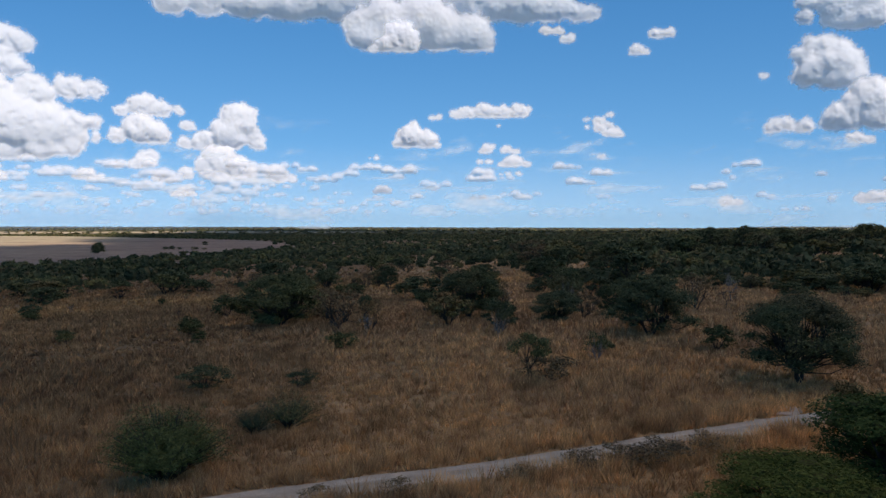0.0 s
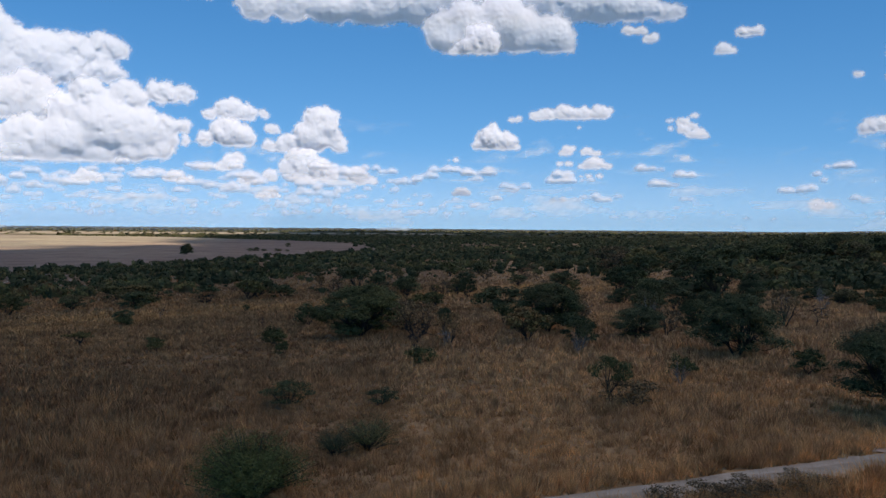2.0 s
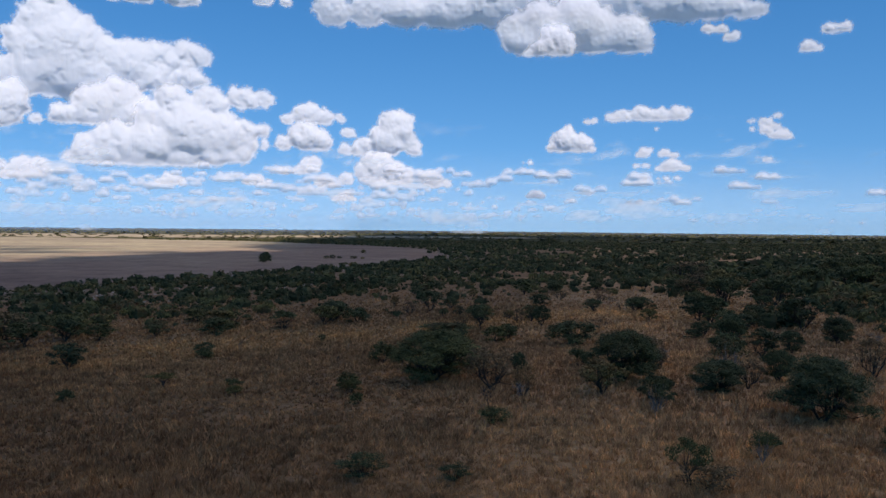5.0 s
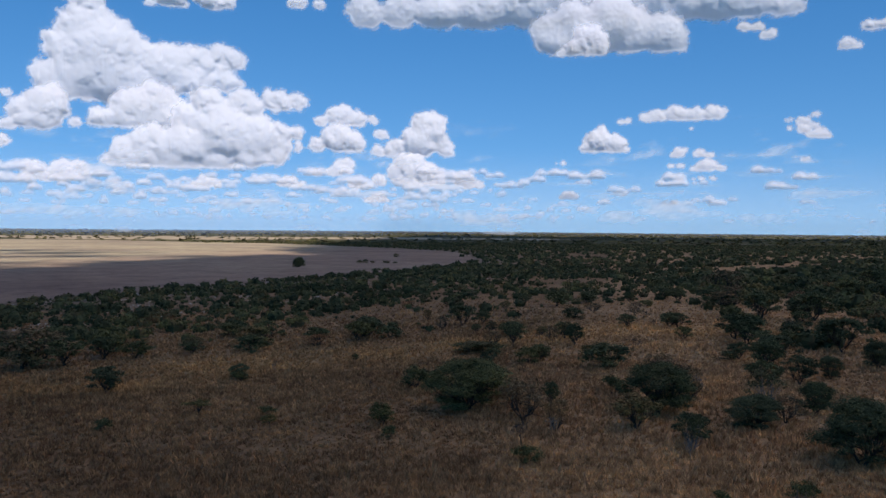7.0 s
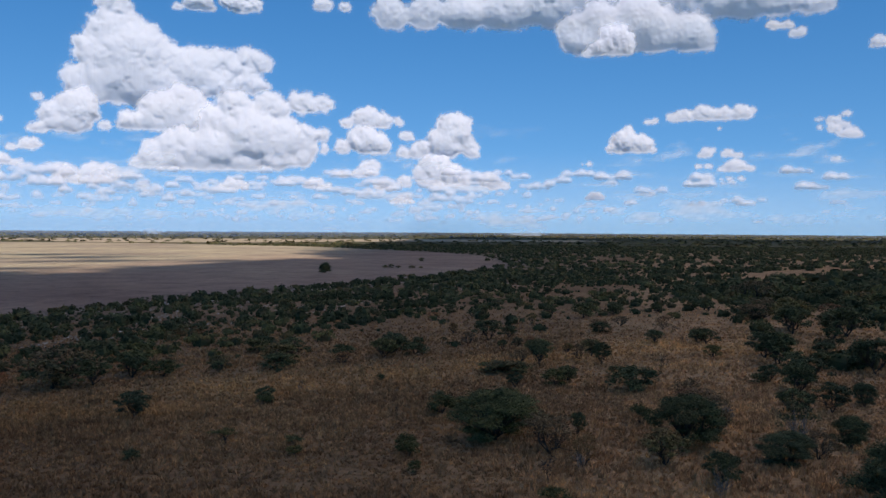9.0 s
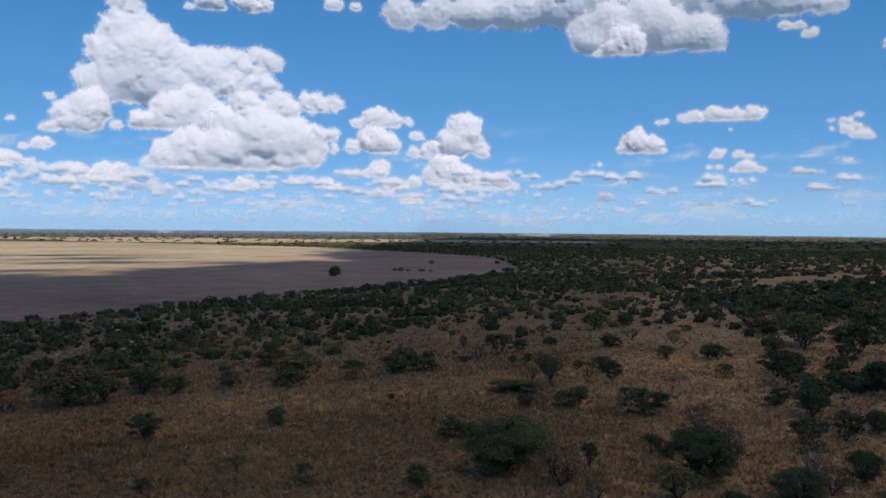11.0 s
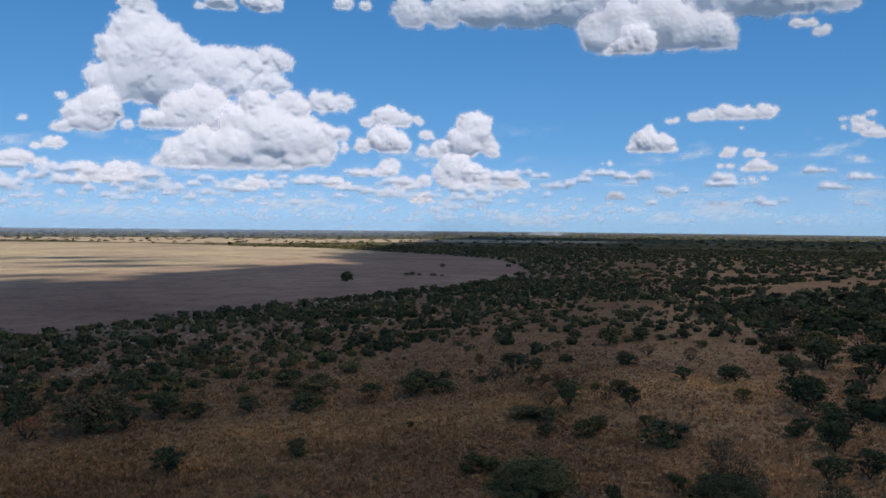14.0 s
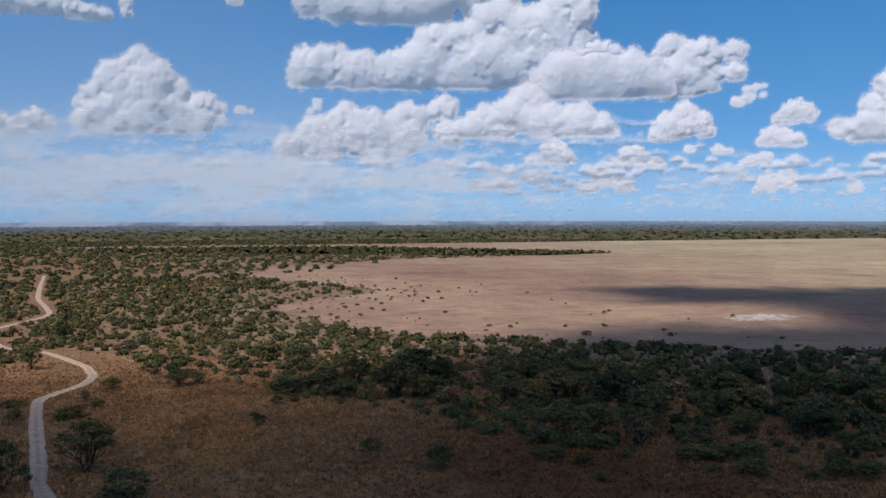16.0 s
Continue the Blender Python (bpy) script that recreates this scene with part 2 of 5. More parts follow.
# leaf colour darkened to stand in for the shade inside crowns
M_SHADED_LEAF = leaf_material("shaded_leaf", (0.026, 0.024, 0.011), (0.056, 0.050, 0.022))
M_THICKET = leaf_material("thicket_leaf", (0.034, 0.042, 0.013), (0.098, 0.110, 0.036))
M_GRASS = grass_material()
M_BARK = bark_material("dark_bark", (0.025, 0.019, 0.015), (0.085, 0.068, 0.055))
M_PALE = bark_material("bleached_wood", (0.13, 0.105, 0.085), (0.30, 0.255, 0.21))
M_CLOUD, M_DECK = cloud_material("cloud", 0.40, 0.06, (0.89, 0.865, 0.89)), cloud_material("deep_cloud", 0.58, 0.0, (0.95, 0.93, 0.92))
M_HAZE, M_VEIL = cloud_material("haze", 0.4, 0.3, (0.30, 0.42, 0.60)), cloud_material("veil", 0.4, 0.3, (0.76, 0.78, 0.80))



# ---- the lie of the land ----
def grain(x, y, seed):
    """Smooth noise between about -1 and 1 over a plane."""
    r = np.random.default_rng(seed)
    perm, ang = r.permutation(256), r.uniform(0, 2 * math.pi, 256)
    xi, yi = np.floor(x).astype(int), np.floor(y).astype(int)
    xf, yf = x - xi, y - yi
    u, w = xf ** 3 * (xf * (xf * 6 - 15) + 10), yf ** 3 * (yf * (yf * 6 - 15) + 10)

    def corner(dx, dy):
        g = ang[perm[(perm[(xi + dx) & 255] + yi + dy) & 255]]
        return np.cos(g) * (xf - dx) + np.sin(g) * (yf - dy)

    return 1.4 * ((corner(0, 0) * (1 - u) + corner(1, 0) * u) * (1 - w) + (corner(0, 1) * (1 - u) + corner(1, 1) * u) * w)


def fractal(x, y, seed, octaves=5, gain=0.5, puffy=False):
    total, amp = 0.0, 1.0
    for k in range(octaves):
        n = grain(x * 2.03 ** k + 17.3 * k, y * 2.03 ** k - 9.1 * k, seed + k)
        total = total + amp * (np.abs(n) * 2 - 0.6 if puffy else n)
        amp *= gain
    return total


def smooth(lo, hi, x):
    t = np.clip((x - lo) / (hi - lo), 0, 1)
    return t * t * (3 - 2 * t)


def terrain(x, y):
    x, y = np.asarray(x, float), np.asarray(y, float)
    q = 0.03 * x - 0.012 * y + 1.2
    up = np.where(q > 0, q * np.exp(-(np.hypot(x, y) / 900.0) ** 2), q)
    rise = 0.9 * np.exp(-((x - 4) ** 2 + (y - 92) ** 2) / 1300.0)
    rise = rise + 3.2 * np.exp(-((x - 200) / 105) ** 2 - ((y - 370) / 150) ** 2)
    far = smooth(2300, 4900, np.hypot(x, y)) * (4.0 + 8.0 * smooth(-0.55, -1.0, np.arctan2(x, y)))
    return -9.0 + np.log1p(np.exp((up + 9.0) / 1.5)) * 1.5 + rise + far


def spline(points, steps, closed=False):
    p = np.array(points, float)
    n = len(p)
    out = []
    for i in range(n if closed else n - 1):
        a, b, c, d = (p[(i + k) % n] if closed else p[min(max(i + k, 0), n - 1)] for k in (-1, 0, 1, 2))
        for t in np.linspace(0, 1, steps, endpoint=False):
            out.append(0.5 * (2 * b + (c - a) * t + (2 * a - 5 * b + 4 * c - d) * t ** 2 + (3 * b - a - 3 * c + d) * t ** 3))
    if not closed:
        out.append(p[-1])
    return np.array(out)


PAN = spline([(-461, 10), (-393, 27), (-345, 50), (-310, 95), (-285, 140), (-263, 195), (-252, 235), (-240, 280), (-226, 335), (-214, 400),
              (-196, 468), (-167, 545), (-142, 650), (-152, 817), (-213, 1040), (-325, 1181), (-444, 1274), (-592, 1393), (-790, 1450),
              (-1100, 1530), (-1400, 1450), (-1490, 1200), (-1475, 784), (-1450, 437), (-1430, 100), (-1410, -260), (-1340, -260),
              (-1330, 100), (-1190, 290), (-1030, 450), (-955, 280), (-935, 160), (-802, 34), (-688, -6), (-600, 52), (-545, 74), (-500, 40)], 8, True)


def inside(poly, x, y):
    x, y = np.asarray(x, float), np.asarray(y, float)
    hit = np.zeros(x.shape, bool)
    for (x0, y0), (x1, y1) in zip(poly, np.roll(poly, -1, axis=0)):
        if y0 != y1:
            hit ^= ((y0 > y) != (y1 > y)) & (x < (x1 - x0) * (y - y0) / (y1 - y0) + x0)
    return hit


def edge_distance(line, x, y, closed=True):
    best = np.full(np.shape(x), 1e9)
    ends = np.roll(line, -1, axis=0) if closed else line[1:]
    for a, b in zip(line if closed else line[:-1], ends):
        d = b - a
        t = np.clip(((x - a[0]) * d[0] + (y - a[1]) * d[1]) / max(d @ d, 1e-9), 0, 1)
        best = np.minimum(best, np.hypot(x - a[0] - t * d[0], y - a[1] - t * d[1]))
    return best


ROAD = spline([(150, 20), (90, 44), (50, 51), (30, 50.5), (19.8, 47.4), (15.9, 45.7), (12.4, 44.2), (7.6, 41.9), (1.8, 39.6), (-4.6, 37.4), (-14, 34),
               (-50, 20), (-100, -12), (-143, -31.5), (-164, -37.3), (-218, -50.3), (-231, -50.5), (-246, -46), (-259, -45.5), (-270, -48),
               (-284, -53), (-318, -72), (-336, -90), (-390, -108), (-446, -100), (-490, -110), (-559, -130), (-750, -170)], 10)


GOLD = np.array([(-100, 108), (-78, 134), (-61, 150), (-45, 163), (-22, 188), (0, 207), (22, 202)], float)


def golden(x, y):
    """Where the colour is raised towards gold: a strip across the plain, the verge of the near track, and a patch in
    the west.
    """
    x, y = np.asarray(x, float), np.asarray(y, float)
    n = np.array([noise.fractal((a * 0.06, b * 0.06, 3.0), 1.0, 2.0, 3) for a, b in zip(x.ravel(), y.ravel())]).reshape(x.shape)
    strip = np.exp(-(edge_distance(GOLD, x, y, False) / 13) ** 2)
    near = 0.55 * np.exp(-((x - 8) ** 2 + (y - 52) ** 2) / 420) + 0.6 * np.exp(-((x + 185) / 48) ** 2 - ((y + 14) / 26) ** 2)
    return np.clip((0.78 * strip + near) * (0.95 + 0.8 * n) + 0.25 * smooth(0.25, 0.7, n), 0, 1)


def browner(x, y):
    """Where the grass is darker brown, its colour deepened further to stand in for shade: a broad patch west of the
    first view.
    """
    x, y = np.asarray(x, float), np.asarray(y, float)
    n = fractal(x / 45, y / 45, 57, 4, 0.55)
    return np.clip(1.15 * np.exp(-((x + 128) / 62) ** 2 - ((y - 52) / 46) ** 2) * (1 + 0.45 * n) * (0.35 + 0.65 * smooth(-10, 45, y + 0.35 * (x + 128))), 0, 1)


def with_values(me, name, values):
    me.attributes.new(name, 'FLOAT', 'POINT').data.foreach_set("value", np.asarray(values, np.float32).ravel())
    return me


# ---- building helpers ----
def shade_inside(me, first):
    """Gives the faces from that one on, the inside of a crown, a darkened leaf colour that stands in for shade."""
    me.materials.append(M_SHADED_LEAF)
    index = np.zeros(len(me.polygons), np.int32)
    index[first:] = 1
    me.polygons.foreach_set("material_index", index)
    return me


def mesh_of(name, verts, faces, mat, smooth=False):
    me = bpy.data.meshes.new(name)
    faces = np.asarray(faces)
    verts = np.asarray(verts, dtype=np.float32)
    k = faces.shape[1]
    me.vertices.add(len(verts))
    me.vertices.foreach_set("co", verts.ravel())
    me.loops.add(faces.size)
    me.loops.foreach_set("vertex_index", faces.ravel().astype(np.int32))
    me.polygons.add(len(faces))
    me.polygons.foreach_set("loop_start", np.arange(0, faces.size, k, dtype=np.int32))
    me.polygons.foreach_set("use_smooth", np.full(len(faces), smooth, bool))
    me.update(calc_edges=True)
    me.materials.append(mat)
    return me


def part(name, me, parent, label=""):
    ob = new(name, me)
    ob.parent = parent
    return tagged(ob, label)


def tube(points, radii, sides=6):
    p = np.array(points, float)
    v, f = [], []
    for i, c in enumerate(p):
        d = p[min(i + 1, len(p) - 1)] - p[max(i - 1, 0)]
        d /= np.linalg.norm(d) + 1e-9
        u = np.cross(d, (0.31, 0.87, 0.12))
        u /= np.linalg.norm(u) + 1e-9
        w = np.cross(d, u)
        for k in range(sides):
            a = 2 * math.pi * k / sides
            v.append(c + radii[i] * (math.cos(a) * u + math.sin(a) * w))
    for i in range(len(p) - 1):
        for k in range(sides):
            f.append((i * sides + k, i * sides + (k + 1) % sides, (i + 1) * sides + (k + 1) % sides, (i + 1) * sides + k))
    return np.array(v), np.array(f)


def joined(pieces):
    vs, fs, off = [], [], 0
    for v, f in pieces:
        vs.append(v)
        fs.append(f + off)
        off += len(v)
    return np.concatenate(vs), np.concatenate(fs)


def leaves(centres, out, size, r, slim=0.55, loose=0.55):
    """Leafy sprays: one slender blade each, facing roughly outwards."""
    n = len(centres)
    nrm = out + r.normal(0, loose, (n, 3))
    nrm /= np.linalg.norm(nrm, axis=1, keepdims=True) + 1e-9
    t = np.cross(nrm, r.normal(0, 1, (n, 3)))
    t /= np.linalg.norm(t, axis=1, keepdims=True) + 1e-9
    b = np.cross(nrm, t)
    s = np.broadcast_to(np.asarray(size, float), (n,)) * r.uniform(0.6, 1.45, n)
    t, b = t * s[:, None] * 0.6, b * s[:, None] * 0.6 * slim
    v = np.stack([centres - t, centres + 0.35 * t - b - nrm * s[:, None] * 0.12, centres + t + b * r.uniform(0.4, 1.2, (n, 1))], 1).reshape(-1, 3)
    return v, np.arange(3 * n).reshape(n, 3)


def clump(c, rad, n, r, low=-1.0):
    """Points in a ragged clump, most of them near its upper skin, with their way out."""
    d = r.normal(0, 1, (n * 3, 3))
    d /= np.linalg.norm(d, axis=1, keepdims=True)
    d = d[d[:, 2] > low][:n]
    k = r.uniform(0.25, 1.0, (len(d), 1)) ** 0.45 * r.choice([1.0, 1.0, 1.0, 1.22], (len(d), 1))
    return np.array(c) + d * np.array(rad) * k, d + (0, 0, 0.45)


def eight_sided():
    """A ball of eight triangles."""
    v = np.array([(1, 0, 0), (0, 1, 0), (-1, 0, 0), (0, -1, 0), (0, 0, 1), (0, 0, -1)], float)
    return v, np.array([(i, (i + 1) % 4, 4) for i in range(4)] + [((i + 1) % 4, i, 5) for i in range(4)])


BALL = eight_sided()


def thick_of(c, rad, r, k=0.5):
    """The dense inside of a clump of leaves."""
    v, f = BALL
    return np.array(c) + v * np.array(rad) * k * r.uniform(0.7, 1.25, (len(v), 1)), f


def branching(r, base, height, spread, limbs, depth=2, thick=0.16, crook=0.12, sides=6):
    """A trunk that forks into crooked limbs; also gives the limbs' ends."""
    pieces, tips = [], []

    def grow(p, d, length, rad, level):
        pts, rads = [p], [rad]
        for i in range(3):
            d = d + r.normal(0, crook, 3)
            d /= np.linalg.norm(d)
            p = p + d * length / 3
            pts.append(p)
            rads.append(rad * (1 - 0.18 * (i + 1)))
        pieces.append(tube(pts, rads, sides if level == 0 else 4))
        if level >= depth:
            tips.append(p)
            return
        for i in range(limbs if level == 0 else 2 + int(r.integers(0, 2))):
            a = r.uniform(0, 2 * math.pi)
            side = np.array([math.cos(a), math.sin(a), 0])
            nd = d * r.uniform(0.3, 0.8) + side * spread * r.uniform(0.6, 1.2) + np.array([0, 0, 0.25])
            grow(pts[-1 if i else 2], nd / np.linalg.norm(nd), length * r.uniform(0.7, 1.0), rads[-1] * 0.72, level + 1)

    grow(np.array(base, float), np.array([r.normal(0, 0.12), r.normal(0, 0.12), 1.0]), height, thick, 0)
    return pieces, tips


def crown_pads(r, count, low, top, reach=0.44, size=(0.07, 0.16)):
    """Where the leafy pads of a crown lie: spread over an uneven dome, some hanging lower at its rim."""
    pads, p1, p2 = [], r.uniform(0, 6), r.uniform(0, 6)
    for k in range(count):
        a = 2.4 * k + r.normal(0, 0.4)
        q = reach * math.sqrt((k + 0.5) / count) * (1 + 0.16 * math.sin(2 * a + p1) + 0.12 * math.sin(3 * a + p2)) * r.uniform(0.86, 1.08)
        dome_z = low + (top - low) * max(0.0, 1 - (q / (reach * 1.22)) ** 2.3) ** 0.62
        pads.append((q * math.cos(a), q * math.sin(a), dome_z - abs(r.normal(0, 0.085)) + 0.05 * math.sin(2 * a + p2), r.uniform(*size)))
    for k in range(count // 2):
        a, q = r.uniform(0, 2 * math.pi), r.uniform(0.35, 1.0) * reach
        pads.append((q * math.cos(a), q * math.sin(a), low + (0.5 * top - 0.5 * low) * r.uniform(0, 1), r.uniform(*size) * 0.85))
    return pads


def limbs_to(r, pads, stems, fork, lean, thick):
    """Crooked stems that part at the ground or above it, and a bent branch from them to every pad."""
    pieces, ends = [], []
    turn = r.uniform(0, 6)
    for k in range(stems):
        a = turn + 2 * math.pi * k / stems + r.normal(0, 0.35)
        out = np.array([math.cos(a), math.sin(a), 0.0])
        pts = [np.array([0.012 * math.cos(a), 0.012 * math.sin(a), -0.03])]
        for i in range(1, 5):
            f = i / 4
            pts.append(out * lean * f ** 1.3 + np.array([0, 0, fork * f]) + r.normal(0, 0.022, 3))
        pieces.append(tube(pts, [thick * (1 - 0.13 * i) for i in range(5)], 6))
        ends.append(pts)
    for x, y, z, q in pads:
        e = np.array([x, y, z - 0.2 * q])
        pts = min(ends, key=lambda p: np.hypot(*(p[-1][:2] - e[:2])) + r.uniform(0, 0.08))
        b = pts[int(r.integers(2, 5))]
        m = b + (e - b) * 0.5 + np.array([0, 0, -0.03]) + r.normal(0, 0.03, 3)
        pieces.append(tube([b, m, e], [thick * 0.45, thick * 0.30, thick * 0.12], 4))
    return joined(pieces)


def leafy(r, pads, n_leaf, leaf, mat, flat, core, name, low=-1.0, ground=None):
    total = sum(q * q for *_, q in pads)
    cs, ds = zip(*[clump((x, y, z), (q * 1.1, q * 1.1, q * flat), max(6, int(n_leaf * q * q / total)), r, low) for x, y, z, q in pads])
    cs, ds = np.concatenate(cs), np.concatenate(ds)
    if ground is not None:
        cs[:, 2] = np.maximum(cs[:, 2], ground + 0.06 * r.uniform(0, 1, len(cs)))
    pieces = [leaves(cs, ds, leaf, r)]
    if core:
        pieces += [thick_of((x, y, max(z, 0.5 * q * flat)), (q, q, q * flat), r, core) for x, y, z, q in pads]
    return shade_inside(mesh_of(name, *joined(pieces), mat), len(cs))


def acacia(seed, n_leaf, leaf, mat, low=0.34, pads=34, stems=4, core=0.5, bark=None, fork=0.30, lean=0.17, top=0.90):
    """An acacia one metre wide and one high: crooked stems that part low down, and a spreading crown of many flat leafy pads with gaps."""
    r = np.random.default_rng(seed)
    root = new("acacia_tree")
    where = crown_pads(r, pads, low, top)
    v, f = limbs_to(r, where, stems, fork, lean, 0.019)
    part("trunk", mesh_of("trunk", v, f, bark or M_BARK, True), root, "crooked forking trunk and limbs")
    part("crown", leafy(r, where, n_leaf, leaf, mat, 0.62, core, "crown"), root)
    return root


def bush(name, seed, n_leaf, leaf, mat, pads=18, core=0.55, low=0.12):
    """A many-stemmed bush one metre wide and one high, leafy almost to the ground."""
    r = np.random.default_rng(seed)
    root = new(name)
    where = crown_pads(r, pads, low, 0.84, 0.38, (0.12, 0.20))
    v, f = limbs_to(r, where, 5, 0.22, 0.12, 0.013)
    part("stem", mesh_of("stem", v, f, M_BARK, True), root, "thin dark stems")
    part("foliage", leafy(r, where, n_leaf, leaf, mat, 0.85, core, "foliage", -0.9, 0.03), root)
    return root


def fan_bush(name, seed, sprigs, leaf, mat, n=26, ragged=0.3, low=-0.35):
    """A feathery bush: hundreds of thin sprigs that fan out from one narrow foot, with fine leaves along their outer half."""
    r = np.random.default_rng(seed)
    root = new(name)
    d = r.normal(0, 1, (sprigs * 3, 3))
    d /= np.linalg.norm(d, axis=1, keepdims=True)
    d = d[d[:, 2] > low][:sprigs]
    sprigs = len(d)
    a = np.arctan2(d[:, 1], d[:, 0])
    knots = d[r.integers(0, sprigs, 40)]
    tuft = r.uniform(-1, 1, 40)[(d @ knots.T).argmax(axis=1)]     # neighbouring sprigs stand out or fall back together
    long = r.uniform(0.62, 1.0, sprigs) * (1 + 0.5 * ragged * tuft + 0.06 * np.sin(3 * a))
    long = np.where(r.uniform(0, 1, sprigs) < 0.1, long * (1 + 0.45 * ragged), long)
    tips = d * long[:, None] * (0.54, 0.54, 0.52) + (0, 0, 0.50)
    stems = [tube([(0, 0, -0.03), tips[k] * (0.42, 0.42, 0.55), tips[k]], [0.012, 0.006, 0.002], 3) for k in range(0, sprigs, 7)]
    part("stem", mesh_of("stem", *joined(stems), M_BARK, True), root, "thin dark stems")
    along = 0.50 + 0.55 * r.uniform(0, 1, (sprigs, n, 1)) ** 1.2
    bow = tips[:, None, :] * (1 - 0.16 * (along * (1 - along)) * 4)
    c = bow * along + np.array([0, 0, 0.10]) * (along * (1 - along)) * 4 + r.normal(0, 0.014, (sprigs, n, 3))
    c = np.maximum(c, (-9, -9, 0.03)).reshape(-1, 3)
    part("foliage", mesh_of("foliage", *leaves(c, np.repeat(d, n, 0) * 0.9 + (0, 0, 0.3), leaf, r, 0.30, 0.45), mat), root)
    return root


def dead_tree(seed, mat, twigs=140):
    """A leafless tree one metre wide and one high, all crooked limbs and fine twigs."""
    r = np.random.default_rng(seed)
    root = new("dead_tree")
    limbs, tips = branching(r, (0, 0, -0.03), 0.30, 0.95, 4, 3, 0.034, 0.26, 5)
    v, f = joined(limbs)
    v[:, :2] *= 0.62
    part("trunk", mesh_of("trunk", v, f, mat, True), root)
    t = np.array(tips)[r.integers(0, len(tips), twigs)] * (0.62, 0.62, 1)
    e = t + r.normal(0, 0.075, t.shape) + (0, 0, 0.02)
    w = r.normal(0, 0.006, t.shape)
    tv = np.stack([t - w, t + w, e], 1).reshape(-1, 3)
    part("twig_spray", mesh_of("twig_spray", tv, np.arange(3 * twigs).reshape(-1, 3), mat), root)
    return root


def far_bushes(x, y, w, h, n, leaf, r, up=0.2):
    """Sprays of many bushes at once: n to each, over a rounded shape."""
    k = len(x)
    d = r.normal(0, 1, (k, n, 3))
    d /= np.linalg.norm(d, axis=2, keepdims=True)
    d[..., 2] = np.where(d[..., 2] < -0.35, -d[..., 2], d[..., 2])
    q = r.uniform(0.55, 1.1, (k, n, 1)) * (0.9 + 0.12 * np.sin(3 * np.arctan2(d[..., 1:2], d[..., 0:1]) + r.uniform(0, 6, (k, 1, 1))))
    which, row = r.integers(0, 4, (k, n)), np.arange(k)[:, None]
    ox, oy, size = r.normal(0, 0.17, (k, 4)), r.normal(0, 0.17, (k, 4)), r.uniform(0.45, 0.85, (k, 4))
    size[:, 0], ox[:, 0], oy[:, 0] = 0.85, 0, 0
    sz = size[row, which]
    c = np.stack([x[:, None] + (ox[row, which] + d[..., 0] * q[..., 0] * sz / 2) * w[:, None], y[:, None] + (oy[row, which] + d[..., 1] * q[..., 0] * sz / 2) * w[:, None],
                  terrain(x, y)[:, None] + h[:, None] * np.clip(sz * (0.5 + 0.55 * d[..., 2] * q[..., 0]), 0.03, 1.2)], 2)
    sprays = leaves(c.reshape(-1, 3), d.reshape(-1, 3) + (0, 0, up), np.repeat(w * leaf, n), r, 0.62 if n > 40 else 0.8, 0.6 if n > 40 else 0.3)
    if n < 8:
        return sprays
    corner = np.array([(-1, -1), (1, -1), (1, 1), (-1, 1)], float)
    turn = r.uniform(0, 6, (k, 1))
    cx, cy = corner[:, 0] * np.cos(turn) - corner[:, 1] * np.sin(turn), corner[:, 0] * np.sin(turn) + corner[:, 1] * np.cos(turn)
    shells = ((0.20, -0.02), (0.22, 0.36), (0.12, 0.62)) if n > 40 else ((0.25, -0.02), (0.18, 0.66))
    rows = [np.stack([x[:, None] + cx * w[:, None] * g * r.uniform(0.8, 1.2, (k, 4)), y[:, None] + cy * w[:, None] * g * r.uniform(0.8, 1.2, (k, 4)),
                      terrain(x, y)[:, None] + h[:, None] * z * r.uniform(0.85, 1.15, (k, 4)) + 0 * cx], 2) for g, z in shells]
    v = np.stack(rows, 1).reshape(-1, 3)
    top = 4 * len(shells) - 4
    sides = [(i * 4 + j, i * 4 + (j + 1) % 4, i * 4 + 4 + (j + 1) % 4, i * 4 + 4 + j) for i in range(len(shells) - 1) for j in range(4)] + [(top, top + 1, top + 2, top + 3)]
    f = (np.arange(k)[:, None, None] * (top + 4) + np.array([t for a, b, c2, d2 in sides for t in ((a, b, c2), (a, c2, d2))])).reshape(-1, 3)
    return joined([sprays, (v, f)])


# ---- ground, pan, track ----
def build_ground():
    rings = np.concatenate([[0], np.geomspace(8, 4970, 150)])
    na = 384
    a = np.linspace(0, 2 * math.pi, na, endpoint=False)
    x, y = rings[:, None] * np.cos(a), rings[:, None] * np.sin(a)
    z = terrain(x, y)
    v = np.stack([x, y, z], 2).reshape(-1, 3)
    i, j = np.meshgrid(np.arange(len(rings) - 1), np.arange(na), indexing="ij")
    f = np.stack([i * na + j, (i + 1) * na + j, (i + 1) * na + (j + 1) % na, i * na + (j + 1) % na], 2).reshape(-1, 4)
    me = mesh_of("ground", v, f, M_GROUND, True)
    close = np.hypot(x, y) < 320
    gold = np.zeros(x.shape)
    gold[close] = golden(x[close], y[close])
    with_values(me, "gold", gold)
    with_values(me, "brown", browner(x, y))
    clay = np.zeros(x.shape)
    flat = np.hypot(x, y) < 2200
    clay[flat] = np.exp(-np.maximum(edge_distance(PAN, x[flat], y[flat]) - 6, 0) / (42 + 60 * smooth(-200, -420, x[flat])))
    with_values(me, "clay", 0.92 * clay)
    tagged(new("ground", me), "dry grass plain of straw and reddish-brown soil", "ground", kind="structure")


